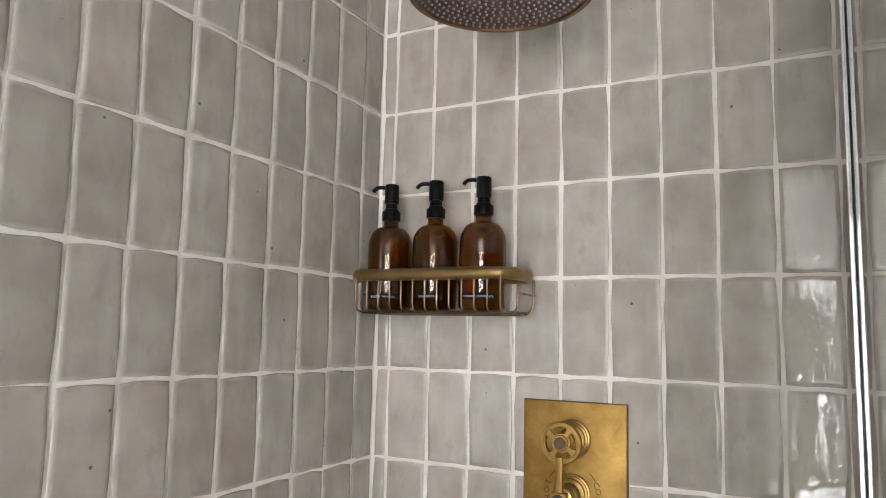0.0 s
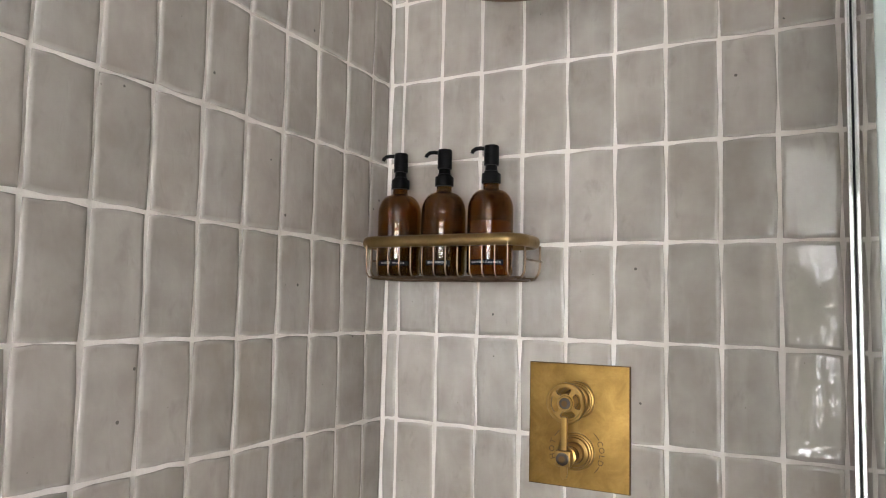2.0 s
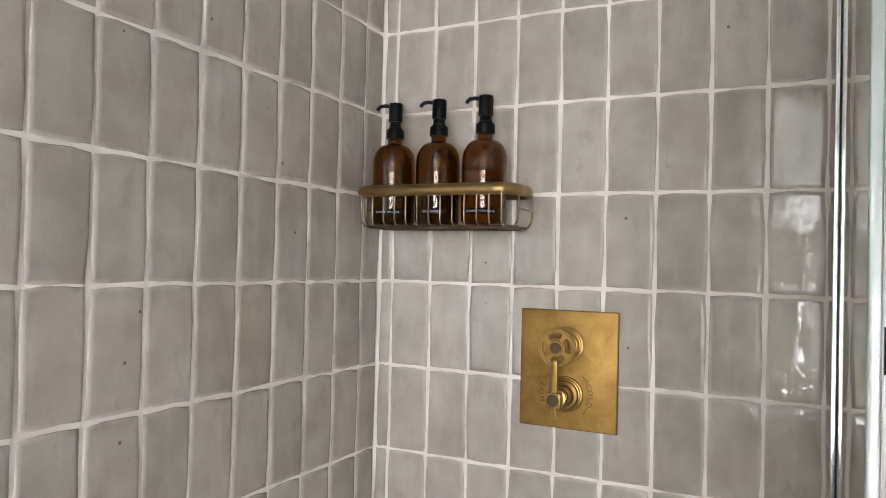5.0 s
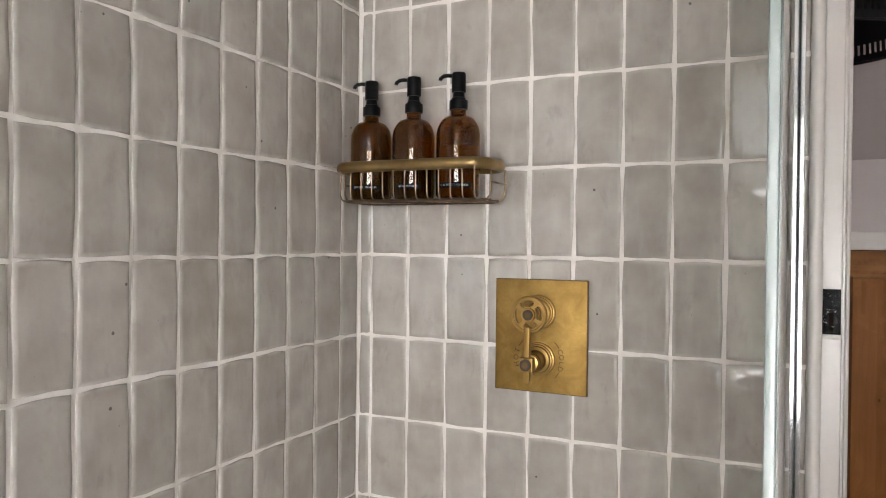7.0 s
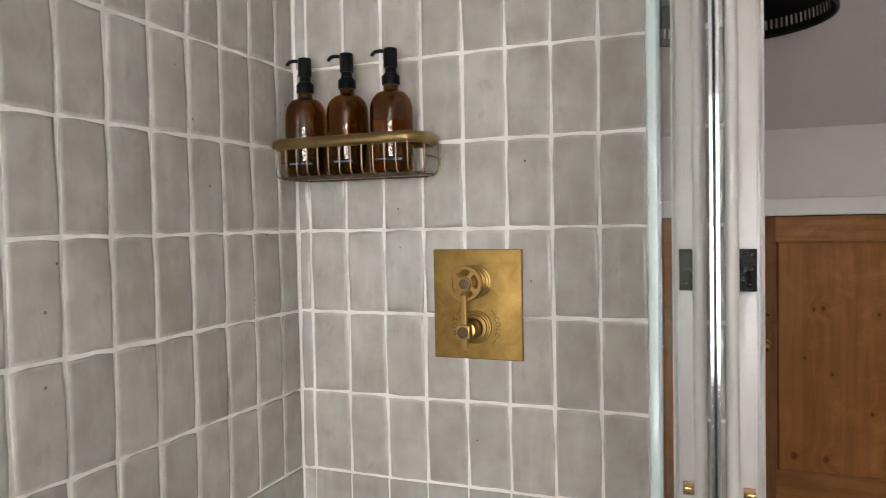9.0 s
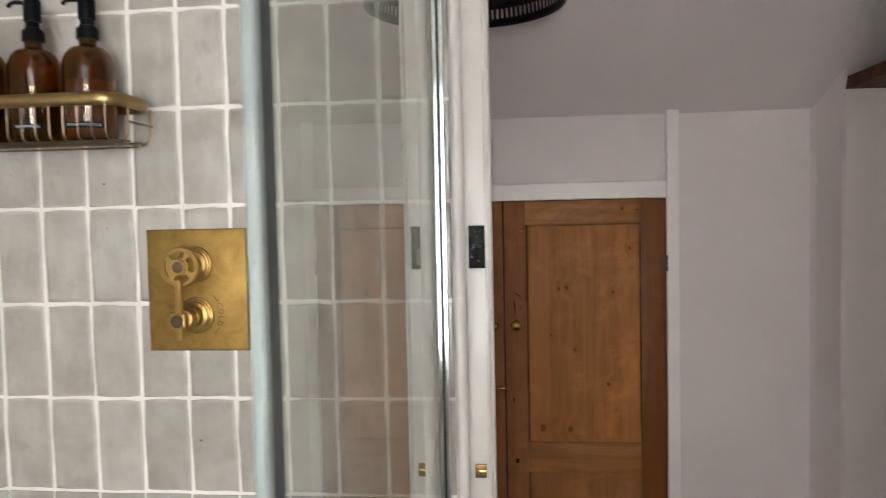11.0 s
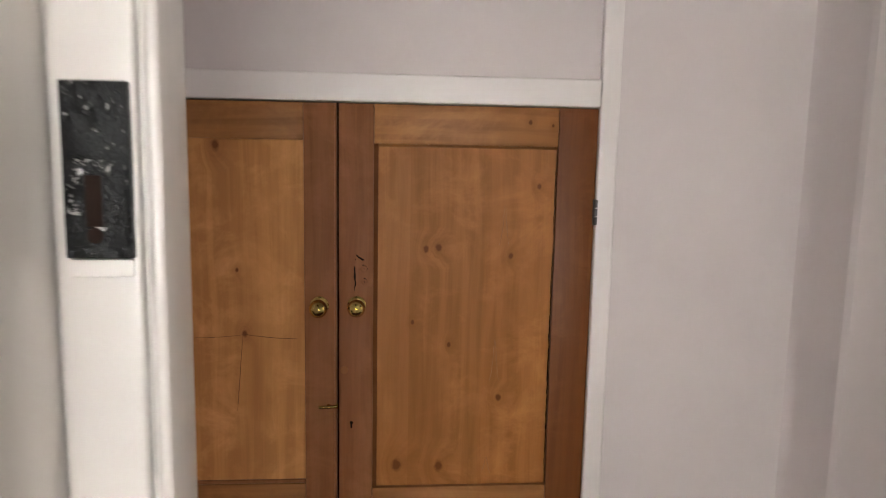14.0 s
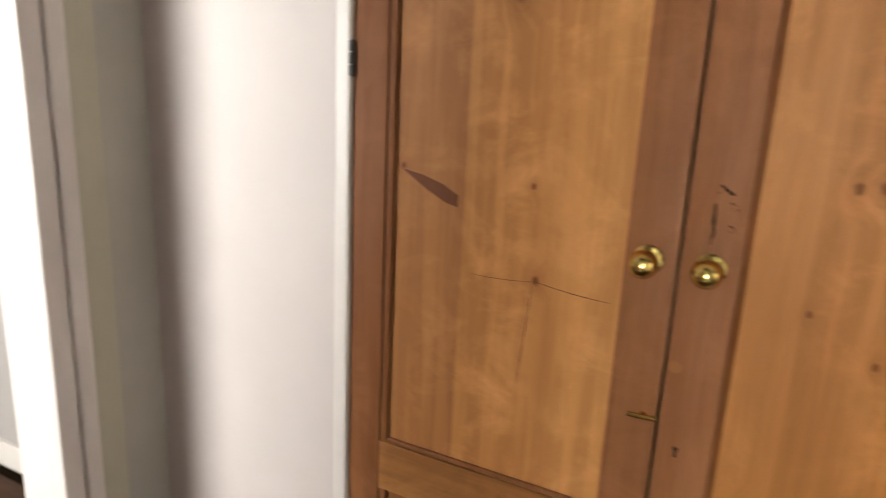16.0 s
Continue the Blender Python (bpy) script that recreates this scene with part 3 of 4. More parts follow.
BX0, BX1, BY0, BZ = -0.677, -0.372, 1.050, 1.597
bottle(-0.622, 1.110, 1.5415, "BODY WASH", 0.060, SOAP)
bottle(-0.5355, 1.110, 1.5415, "SHAMPOO", 0.058, SOAP)
bottle(-0.449, 1.110, 1.5415, "CONDITIONER", 0.088, LOTION)

basket = thing("shower_basket", (-0.517, 1.12, 1.535), "brushed brass wire shower basket fixed to the tiles", "basket")
part("rim", tube(rounded_rect(BX0 + 0.008, BX1 - 0.008, BY0 + 0.008, WALL_Y - 0.008, 0.034, BZ), 0.0085, 16, True, (0.85, 1.15)), RIM_BRASS, basket, "thick brushed brass rim")
part("base_wire", tube(rounded_rect(BX0 + 0.024, BX1 - 0.024, BY0 + 0.016, WALL_Y - 0.006, 0.018, 1.5365), 0.0015, 8, True), WIRE_BRASS, basket)
for y in (BY0 + 0.036, 1.100, 1.138):
    part("floor_wire", tube([(BX0 + 0.011, y, 1.5395), (BX1 - 0.011, y, 1.5395)], 0.0017, 8), WIRE_BRASS, basket)
part("middle_wire", tube([(BX1 - 0.009, BY0 + 0.046, 1.568), (BX1 - 0.009, WALL_Y - 0.004, 1.568)], 0.0019, 8), WIRE_BRASS, basket)
part("middle_wire", tube([(BX0 + 0.009, BY0 + 0.046, 1.568), (BX0 + 0.009, WALL_Y - 0.004, 1.568)], 0.0019, 8), WIRE_BRASS, basket)
for k in range(13):
    x = BX0 + 0.024 + k * (BX1 - BX0 - 0.048) / 12
    bend = [(x, BY0 + 0.007, BZ - 0.004), (x, BY0 + 0.008, 1.5505)] + [(x, BY0 + 0.020 - 0.012 * math.cos(a), 1.5505 - 0.012 * math.sin(a)) for a in (radians(d) for d in (30, 60, 90))] + [(x, BY0 + 0.036, 1.5385)]
    part("wire", tube(bend, 0.0012, 8), WIRE_BRASS, basket)
EX0, EX1, EZ = BX0 + 0.010, BX1 - 0.010, 1.5365
loop = [(EX0, BZ - 0.004), (EX0, EZ + 0.016)] + [(EX0 + 0.016 - 0.016 * math.cos(a), EZ + 0.016 - 0.016 * math.sin(a)) for a in (radians(d) for d in (22, 45, 68, 90))]
loop += [(EX1 + EX0 - x, z) for x, z in loop[::-1]]
part("end_wire", tube([(x, BY0 + 0.044, z) for x, z in loop], 0.0018, 10), WIRE_BRASS, basket)
for y in (WALL_Y - 0.012,):
    for x, s in ((BX1 - 0.009, -1), (BX0 + 0.009, 1)):
        part("side_wire", tube([(x, y, BZ - 0.004), (x, y, 1.556), (x + s * 0.002, y, 1.548), (x + s * 0.007, y, 1.541), (x + s * 0.015, y, 1.5375)], 0.0021, 8), WIRE_BRASS, basket)

# ---- shower valve ----
valve = thing("shower_valve", (-0.316, 1.165, 1.31), "square aged brass shower valve with wheel and lever handles", "shower valve")
part("plate", box((-0.396, 1.1615, 1.2145), (-0.236, 1.1685, 1.4045), 0.0012), PLATE_BRASS, valve, "patchy aged brass plate")
# Slightly larger dark plate behind, drawn as an outline round the brass.
part("back_plate", box((-0.3972, 1.163, 1.2132), (-0.2345, 1.1692, 1.4058), 0.0006), ENGRAVED, valve, "dark plate edge")
UPX, UPZ, LOX, LOZ, PY = -0.318, 1.350, -0.318, 1.270, 1.1615
for x, z in ((UPX, UPZ), (LOX, LOZ)):
    part("escutcheon", lathe([(0.0290, 0), (0.0290, 0.0032), (0.0278, 0.0046), (0.0262, 0.0050), (0.0252, 0.0078), (0.0232, 0.0086), (0.0222, 0.0124), (0.0205, 0.0134), (0.0188, 0.0138), (0.0172, 0.0150), (0.0160, 0.0215), (0.0140, 0.0238), (0.0120, 0.025), (0.0115, 0.031)], 56, (x, PY, z), "y"), TURNED_BRASS, valve, "", 28)
part("spindle", lathe([(0.0095, 0.028), (0.0095, 0.043), (0.0115, 0.044), (0.0115, 0.050)], 32, (UPX, PY, UPZ), "y"), TURNED_BRASS, valve)
part("spindle", lathe([(0.0105, 0.028), (0.0105, 0.036), (0.0125, 0.0372), (0.0125, 0.041), (0.0140, 0.0422), (0.0140, 0.047), (0.0100, 0.0482), (0.0100, 0.056)], 32, (LOX, PY, LOZ), "y"), TURNED_BRASS, valve, "", 28)


def wheel(cx, cz, y0, y1, radius):
    """A flat disc handle with a rolled rim and four kidney-shaped openings with round ends."""
    bm = bmesh.new()
    steps, mid, half, reach = 128, 0.0186, 0.0050, 21.0
    radii = [0.0085, 0.0112] + [mid - half + half * k / 4 for k in range(9)] + [radius - 0.0052, radius - 0.0040, radius - 0.0014, radius]
    proud = [0.0] * (len(radii) - 3) + [0.0012, 0.0012, 0.0]

    def cut(k, ring):
        if not 2 <= ring < 10:
            return False
        r = (radii[ring] + radii[ring + 1]) / 2
        a = abs((360 * ((k % steps) + 0.5) / steps + 35) % 90 - 45)
        past = max(0.0, radians(a - reach) * mid)
        return math.hypot(past, r - mid) < half

    rings = []
    for y, out in ((y0, -1), (y1, 1)):
        rings.append([[bm.verts.new((cx + r * math.cos(2 * math.pi * k / steps), y + out * p, cz + r * math.sin(2 * math.pi * k / steps))) for k in range(steps)] for r, p in zip(radii, proud)])
    front, back = rings
    for ring in range(len(radii) - 1):
        for k in range(steps):
            j = (k + 1) % steps
            if cut(k, ring):
                continue
            for q in rings:
                bm.faces.new((q[ring][k], q[ring][j], q[ring + 1][j], q[ring + 1][k]))
            if cut(k + 1, ring):
                bm.faces.new((front[ring][j], front[ring + 1][j], back[ring + 1][j], back[ring][j]))
            if cut(k - 1, ring):
                bm.faces.new((front[ring][k], front[ring + 1][k], back[ring + 1][k], back[ring][k]))
            for edge, beyond in ((ring, ring - 1), (ring + 1, ring + 1)):
                if cut(k, beyond):
                    bm.faces.new((front[edge][k], front[edge][j], back[edge][j], back[edge][k]))
    for k in range(steps):
        j = (k + 1) % steps
        for edge in (0, -1):
            bm.faces.new((front[edge][k], front[edge][j], back[edge][j], back[edge][k]))
    loose = [v for v in bm.verts if not v.link_faces]
    bmesh.ops.delete(bm, geom=loose, context="VERTS")
    return bm


hand_wheel = part("wheel_handle", wheel(UPX, UPZ, PY - 0.0555, PY - 0.0505, 0.0305), TURNED_BRASS, valve, "round brass wheel handle", 30)
part("hub", lathe([(0.0118, 0.048), (0.0118, 0.058), (0.0108, 0.0592)], 32, (UPX, PY, UPZ), "y"), TURNED_BRASS, hand_wheel)
part("button", lathe([(0.0085, 0.0585), (0.0085, 0.0606), (0.0065, 0.0616)], 28, (UPX, PY, UPZ), "y"), PORCELAIN, hand_wheel, "grey engraved button")
part("button_ring", lathe([(0.0042, 0.0612), (0.0046, 0.0622), (0.0036, 0.0622)], 24, (UPX, PY, UPZ), "y"), ENGRAVED, hand_wheel)
lever_outline = [(LOX - 0.0050, LOZ + 0.060), (LOX - 0.0054, LOZ - 0.024)] + [(LOX - 0.0005 - 0.0049 * math.cos(a), LOZ - 0.026 - 0.0049 * math.sin(a)) for a in (math.pi * k / 8 for k in range(9))] + [(LOX + 0.0044, LOZ - 0.024), (LOX + 0.0042, LOZ + 0.060)]
lever_bm = prism(lever_outline, PY - 0.0625, PY - 0.0555, "y")
bmesh.ops.bevel(lever_bm, geom=list(lever_bm.edges), offset=0.0012, segments=2, affect="EDGES", profile=0.6)
lever = part("lever_handle", lever_bm, TURNED_BRASS, valve, "flat brass lever")
part("lever_block", box((LOX - 0.0122, PY - 0.0665, LOZ - 0.0122), (LOX + 0.0112, PY - 0.054, LOZ + 0.0112), 0.0022, 3), TURNED_BRASS, lever)
part("button", lathe([(0.0095, 0.0660), (0.0095, 0.0682), (0.0070, 0.0694)], 28, (LOX - 0.0005, PY, LOZ - 0.0005), "y"), PORCELAIN, lever, "grey engraved button")
part("button_ring", lathe([(0.0046, 0.069), (0.0050, 0.070), (0.0040, 0.070)], 24, (LOX - 0.0005, PY, LOZ - 0.0005), "y"), ENGRAVED, lever)


def arc_word(word, angles, facing, radius, size):
    out = []
    for ch, deg in zip(word, angles):
        bm = letters(ch, size, 0.0003)
        a = radians(deg)
        m = Matrix.Translation((LOX + radius * math.cos(a), PY - 0.0003, LOZ + radius * math.sin(a))) @ Matrix.Rotation(radians(-(deg + facing)), 4, "Y")
        bmesh.ops.transform(bm, matrix=m, verts=bm.verts)
        out.append(bm)
    return join(out)


part("lettering", arc_word("HOT", (196, 179, 162), -90, 0.040, 0.0125), ENGRAVED, valve, "engraved word HOT", None)
part("lettering", arc_word("COLD", (22, 8, -6, -20), -90, 0.040, 0.0125), ENGRAVED, valve, "engraved word COLD", None)
for d0, d1 in ((30, 48), (-46, -28), (132, 150)):
    part("arc_mark", tube([(LOX + 0.041 * math.cos(radians(d)), PY - 0.0002, LOZ + 0.041 * math.sin(radians(d))) for d in range(d0, d1 + 1, 3)], 0.0007, 6), ENGRAVED, valve)

# ---- shower head ----
HX, HY, HZ, HR = -0.322, 0.872, 1.934, 0.121
rose = thing("rain_shower", (HX, HY, HZ), "round aged bronze rain shower head on a wall arm", "shower head")
part("bowl", lathe([(HR - 0.010, 0.003), (HR - 0.0085, 0.0), (HR - 0.002, 0.0005), (HR, 0.004), (HR, 0.010), (HR - 0.004, 0.015), (HR - 0.02, 0.021), (0.03, 0.035), (0.016, 0.05), (0.014, 0.075), (0.004, 0.077)], 64, (HX, HY, HZ)), BRONZE, rose, "aged bronze rim and bowl")
part("spray_plate", lathe([(HR - 0.0095, 0.0055), (HR - 0.010, 0.0028), (0.001, 0.0026)], 64, (HX, HY, HZ)), ROSE_FACE, rose, "dull spray plate")
dots = bmesh.new()
for ring in range(1, 12):
    for k in range(ring * 6):
        a = 2 * math.pi * k / (ring * 6) + ring * 0.3
        bm_lathe(dots, [(0.0019, 0.003), (0.0019, 0.0012), (0.0011, 0.0004)], 6, (HX + ring * 0.0096 * math.cos(a), HY + ring * 0.0096 * math.sin(a), HZ))
part("nozzles", dots, NOZZLE, rose, "small pale nozzles")["kind"] = "stuff"
arm = [(HX, HY, HZ + 0.07), (HX, HY, HZ + 0.10), (HX, HY + 0.012, HZ + 0.125), (HX, HY + 0.035, HZ + 0.135), (HX, WALL_Y - 0.003, HZ + 0.135)]
part("arm", tube(arm, 0.011, 20), BRONZE, rose)
part("wall_flange", lathe([(0.03, 0.001), (0.03, 0.006), (0.02, 0.012), (0.012, 0.014)], 32, (HX, WALL_Y - 0.001, HZ + 0.135), "y"), BRONZE, rose)

# ---- landing shell ----
structure("floor_landing_base", box((-3.5, LAND_Y0, -0.1), (2.1, 2.9, -0.02)), VOID)
CB0, CB1, SEAM0, SEAM1, CBT = -0.311, 0.634, 0.1460, 0.1495, 1.4575
structure("wall_north_left", box((-0.86, LAND_Y1, 0), (-0.336, 2.42, 2.3)), WALL, "white plaster wall beside the cupboard")
structure("wall_north_over", box((-0.336, LAND_Y1 + 0.004, 1.507), (0.640, 2.42, 2.3)), WALL)
structure("wall_north_right", prism([(0.640, LAND_Y1 + 0.006), (1.046, LAND_Y1 + 0.004), (1.056, LAND_Y1 - 0.002), (1.064, LAND_Y1 - 0.012), (1.090, 2.216), (1.097, 2.206), (1.108, 2.20), (2.1, 2.19), (2.1, 2.42), (0.640, 2.42)], 0, 2.3), WALL, "uneven off-white plaster wall", 24)
structure("cupboard_back", box((-0.36, 2.42, 0), (0.70, 2.46, 1.6)), VOID)
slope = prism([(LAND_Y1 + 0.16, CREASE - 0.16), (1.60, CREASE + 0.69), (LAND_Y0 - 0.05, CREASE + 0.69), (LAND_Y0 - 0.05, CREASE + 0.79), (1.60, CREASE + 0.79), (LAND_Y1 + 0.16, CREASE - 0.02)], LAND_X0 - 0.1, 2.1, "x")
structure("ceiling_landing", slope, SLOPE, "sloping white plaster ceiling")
structure("wall_landing_east", box((2.0, LAND_Y0, 0), (2.1, 2.2, 2.5)), WALL)
LD0, LD1 = 1.36, 2.080
structure("wall_landing_west", box((LAND_X0 - 0.10, 2.2005, 0), (LAND_X0, LAND_Y1, 2.5)), SHADED_PLASTER, "plaster wall, its shade put into a greige colour")
structure("wall_landing_west_return", box((LAND_X0 - 0.10, LAND_Y0, 0), (LAND_X0, LD0 - 0.06, 2.5)), SHADED_PLASTER)
structure("wall_landing_west_head", box((LAND_X0 - 0.10, LD0 - 0.06, 2.03), (LAND_X0, 2.2005, 2.5)), SHADED_PLASTER)
frame2 = thing("door_2", (LAND_X0, 2.1, 0), "white painted frame of an open doorway", "door frame", kind="structure")
# Added strip; its putty colour stands for shadow on the wall return.
part("strip", box((LAND_X0 - 0.10, 2.1480, 0), (LAND_X0 + 0.003, 2.2000, 2.03), 0.002), OLIVE, frame2, "putty coloured strip for the shadowed wall return")
part("architrave", box((LAND_X0 - 0.11, 2.117, 0), (LAND_X0 + 0.012, 2.1475, 2.03), 0.005, 3), EGGSHELL, frame2)
part("jamb", box((LAND_X0 - 0.11, LD1, 0), (LAND_X0 + 0.006, 2.1165, 2.03), 0.004, 3), EGGSHELL, frame2)
part("jamb", box((LAND_X0 - 0.11, LD0 - 0.06, 0), (LAND_X0 + 0.01, LD0, 2.03), 0.004), EGGSHELL, frame2)
part("head", box((LAND_X0 - 0.11, LD0, 1.98), (LAND_X0 + 0.01, LD1, 2.03), 0.004), EGGSHELL, frame2)

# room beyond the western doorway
structure("wall_room_north", box((-3.4, 2.60, 0), (LAND_X0 - 0.10, 2.7, 2.5)), ROOM, "white scuffed plaster wall, darkened for its weaker light")
structure("wall_room_joint", box((LAND_X0 - 0.14, LAND_Y1 - 0.05, 0), (LAND_X0 - 0.10, 2.6, 2.5)), WALL)
structure("baseboard", box((-3.4, 2.585, 0), (LAND_X0 - 0.14, 2.599, 0.085), 0.004), GLOSS, "white painted baseboard")
structure("floor_room", box((-3.4, 0, -0.03), (-0.816, LAND_Y0 - 0.0905, -0.001)), BOARD, "dark stained floor boards")
structure("wall_room_south", box((-3.4, -0.1, 0), (-0.81, 0, 2.5)), WALL)
structure("wall_room_west", box((-3.5, 0, 0), (-3.4, 2.7, 2.5)), WALL)
structure("wall_room_east", box((-0.815, 0, 0), (-0.803, LD0 - 0.07, 2.5)), WALL)
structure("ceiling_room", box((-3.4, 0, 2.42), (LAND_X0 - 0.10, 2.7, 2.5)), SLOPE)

# ---- cupboard trim ----
lintel = structure("trim_cupboard_head", box((-0.336, LAND_Y1 - 0.012, CBT + 0.0005), (0.6335, LAND_Y1 + 0.03, 1.509), 0.004, 3), EGGSHELL, "white painted cupboard lintel", 40)
structure("trim_cupboard_post_right", box((0.6345, LAND_Y1 - 0.007, 0), (0.672, LAND_Y1 + 0.03, CREASE + 0.006), 0.005, 3), EGGSHELL, "white painted cupboard post", 40)
structure("trim_cupboard_post_left", box((-0.3365, LAND_Y1 - 0.008, 0), (-0.3115, LAND_Y1 + 0.03, CBT + 0.002), 0.004, 3), EGGSHELL, "white painted cupboard post", 40)
structure("trim_cupboard_plinth", box((-0.311, LAND_Y1 - 0.004, 0), (0.634, LAND_Y1 + 0.03, 0.095), 0.004), EGGSHELL)

# ---- cupboard doors ----
FRAME_WOOD = pine("pine_frame_reddish", (0.212, 0.083, 0.033), (0.138, 0.048, 0.018), (), 0.46)
RAIL_WOOD = pine("pine_rail", (0.285, 0.122, 0.040), (0.165, 0.062, 0.021), ((0.505, 1.428, 0.006), (0.548, 1.423, 0.004)), 0.36, True)
PANEL_R = pine("pine_panel_golden", (0.315, 0.127, 0.037), (0.203, 0.075, 0.021), ((0.461, 0.892, 0.009), (0.477, 1.175, 0.008), (0.528, 1.309, 0.007), (0.314, 1.187, 0.009), (0.338, 1.189, 0.010), (0.361, 1.000, 0.006), (0.262, 0.755, 0.016), (0.345, 0.752, 0.014), (0.290, 1.045, 0.006)), 0.42, False, ((0.285, (0.90, 0.87, 0.83)), (0.425, (1.05, 1.03, 1.0))))
PANEL_L = pine("pine_panel_tan", (0.36, 0.153, 0.056), (0.23, 0.092, 0.033), ((-0.028, 1.022, 0.008), (-0.075, 1.375, 0.012), (-0.232, 1.150, 0.006), (-0.04, 1.145, 0.005)), 0.42, False, ((-0.135, (1.24, 1.27, 1.18)), (0.01, (1.03, 1.05, 1.04))))
DARK_STILE = pine("pine_stile_dark", (0.150, 0.050, 0.0150), (0.098, 0.030, 0.009), (), 0.34)
LOWER = pine("pine_lower_panel", (0.25, 0.1, 0.034), (0.16, 0.06, 0.02), (), 0.36)


def cupboard_door(x0, x1, stile0, stile1, top_rail, mid_top, mid_low, panel_mat, label, moulded, outer=None):
    d = thing("cupboard_door", ((x0 + x1) / 2, LAND_Y1, 0.1), label, "cupboard door", "pair of cupboard doors")
    f0, f1 = LAND_Y1, LAND_Y1 + 0.022
    low, high = 0.10, CBT - 0.0015
    part("stile", box((x0, f0, low), (x0 + stile0, f1, high), 0.0016), FRAME_WOOD, d)
    part("stile", box((x1 - stile1, f0, low), (x1, f1, high), 0.0016), outer or FRAME_WOOD, d)
    a, b = x0 + stile0 + 0.0004, x1 - stile1 - 0.0004
    part("top_rail", box((a, f0 + 0.0006, high - top_rail), (b, f1, high), 0.0012), RAIL_WOOD, d)
    part("middle_rail", box((a, f0 + 0.0006, mid_low), (b, f1, mid_top), 0.0012), RAIL_WOOD, d)
    part("bottom_rail", box((a, f0 + 0.0006, low), (b, f1, low + 0.10), 0.0012), RAIL_WOOD, d)
    part("panel", box((a - 0.004, f0 + 0.010, mid_top - 0.004), (b + 0.004, f0 + 0.017, high - top_rail + 0.004)), panel_mat, d, "", None)
    part("lower_panel", box((a - 0.004, f0 + 0.010, low + 0.096), (b + 0.004, f0 + 0.017, mid_low + 0.004)), LOWER, d, "", None)
    if moulded:
        for name, lo, hi in (("moulding", (a, f0 + 0.003, mid_top), (a + 0.011, f0 + 0.011, high - top_rail)), ("moulding", (a + 0.011, f0 + 0.004, mid_top), (b, f0 + 0.011, mid_top + 0.007)), ("moulding", (a, f0 + 0.003, low + 0.10), (a + 0.011, f0 + 0.011, mid_low))):
            part(name, box(lo, hi, 0.003, 3), FRAME_WOOD, d)
    else:
        for z0, z1 in ((mid_top, high - top_rail), (low + 0.10, mid_low)):
            part("chamfer", prism([(a, f0 + 0.001), (a + 0.008, f0 + 0.0098), (a, f0 + 0.0098)], z0, z1), outer, d)
        part("chamfer", prism([(f0 + 0.0015, high - top_rail), (f0 + 0.0098, high - top_rail - 0.005), (f0 + 0.0098, high - top_rail)], a + 0.008, b, "x"), RAIL_WOOD, d)
    return d


def knob(x, z, door):
    k = part("knob", lathe([(0.0078, 0.004), (0.0078, 0.009), (0.0080, 0.013)] + [(max(0.0168 * math.sin(t), 0.0006), 0.0285 - 0.0168 * math.cos(t)) for t in (radians(a) for a in range(28, 181, 8))], 36, (x, LAND_Y1, z), "y"), KNOB_BRASS, door, "round brass knob")
    part("rose", lathe([(0.0175, 0), (0.0175, 0.0018), (0.0150, 0.0038), (0.0095, 0.005), (0.006, 0.0055)], 36, (x, LAND_Y1, z), "y"), KNOB_BRASS, k)
    return k


def hinge(x, z, door):
    part("hinge", join([box((x - 0.0045, LAND_Y1 - 0.0035, z - 0.0245), (x + 0.0045, LAND_Y1 + 0.001, z + 0.0245), 0.001)] + [lathe([(0.0035, -0.0075), (0.0042, -0.0068), (0.0042, 0.0068), (0.0035, 0.0075)], 14, (x, LAND_Y1 - 0.004, z + s)) for s in (-0.0165, 0, 0.0165)]), HINGE, door, "dark iron hinge")


left_door = cupboard_door(CB0, SEAM0, 0.0555, 0.0605, 0.068, 0.7235, 0.642, PANEL_L, "closed oiled pine cupboard door with a cracked panel", True)
right_door = cupboard_door(SEAM1, CB1, 0.0645, 0.0745, 0.0725, 0.7125, 0.6195, PANEL_R, "closed oiled pine cupboard door with a golden knotty panel", False, DARK_STILE)
knob(0.1135, 1.079, left_door)
knob(0.1835, 1.080, right_door)
hinge(CB0 - 0.001, 1.289, left_door)
hinge(CB1 + 0.001, 1.262, right_door)
hinge(CB0 - 0.001, 0.42, left_door)
hinge(CB1 + 0.001, 0.42, right_door)
part("edge_strip", box((SEAM0 - 0.0045, LAND_Y1 - 0.003, 0.10), (SEAM0 - 0.0005, LAND_Y1 + 0.001, CBT - 0.002), 0.001), FRAME_WOOD, left_door)
part("keyhole", join([lathe([(0.0032, 0), (0.0032, 0.0006)], 16, (0.1735, LAND_Y1 - 0.0001, 0.8475), "y"), box((0.1718, LAND_Y1 - 0.0007, 0.8365), (0.1752, LAND_Y1 - 0.0001, 0.8475))]), VOID, right_door, "dark keyhole")
part("latch_hole", box((0.1755, LAND_Y1 - 0.0007, 0.648), (0.1865, LAND_Y1 - 0.0001, 0.661), 0.0003), VOID, right_door, "dark square hole")
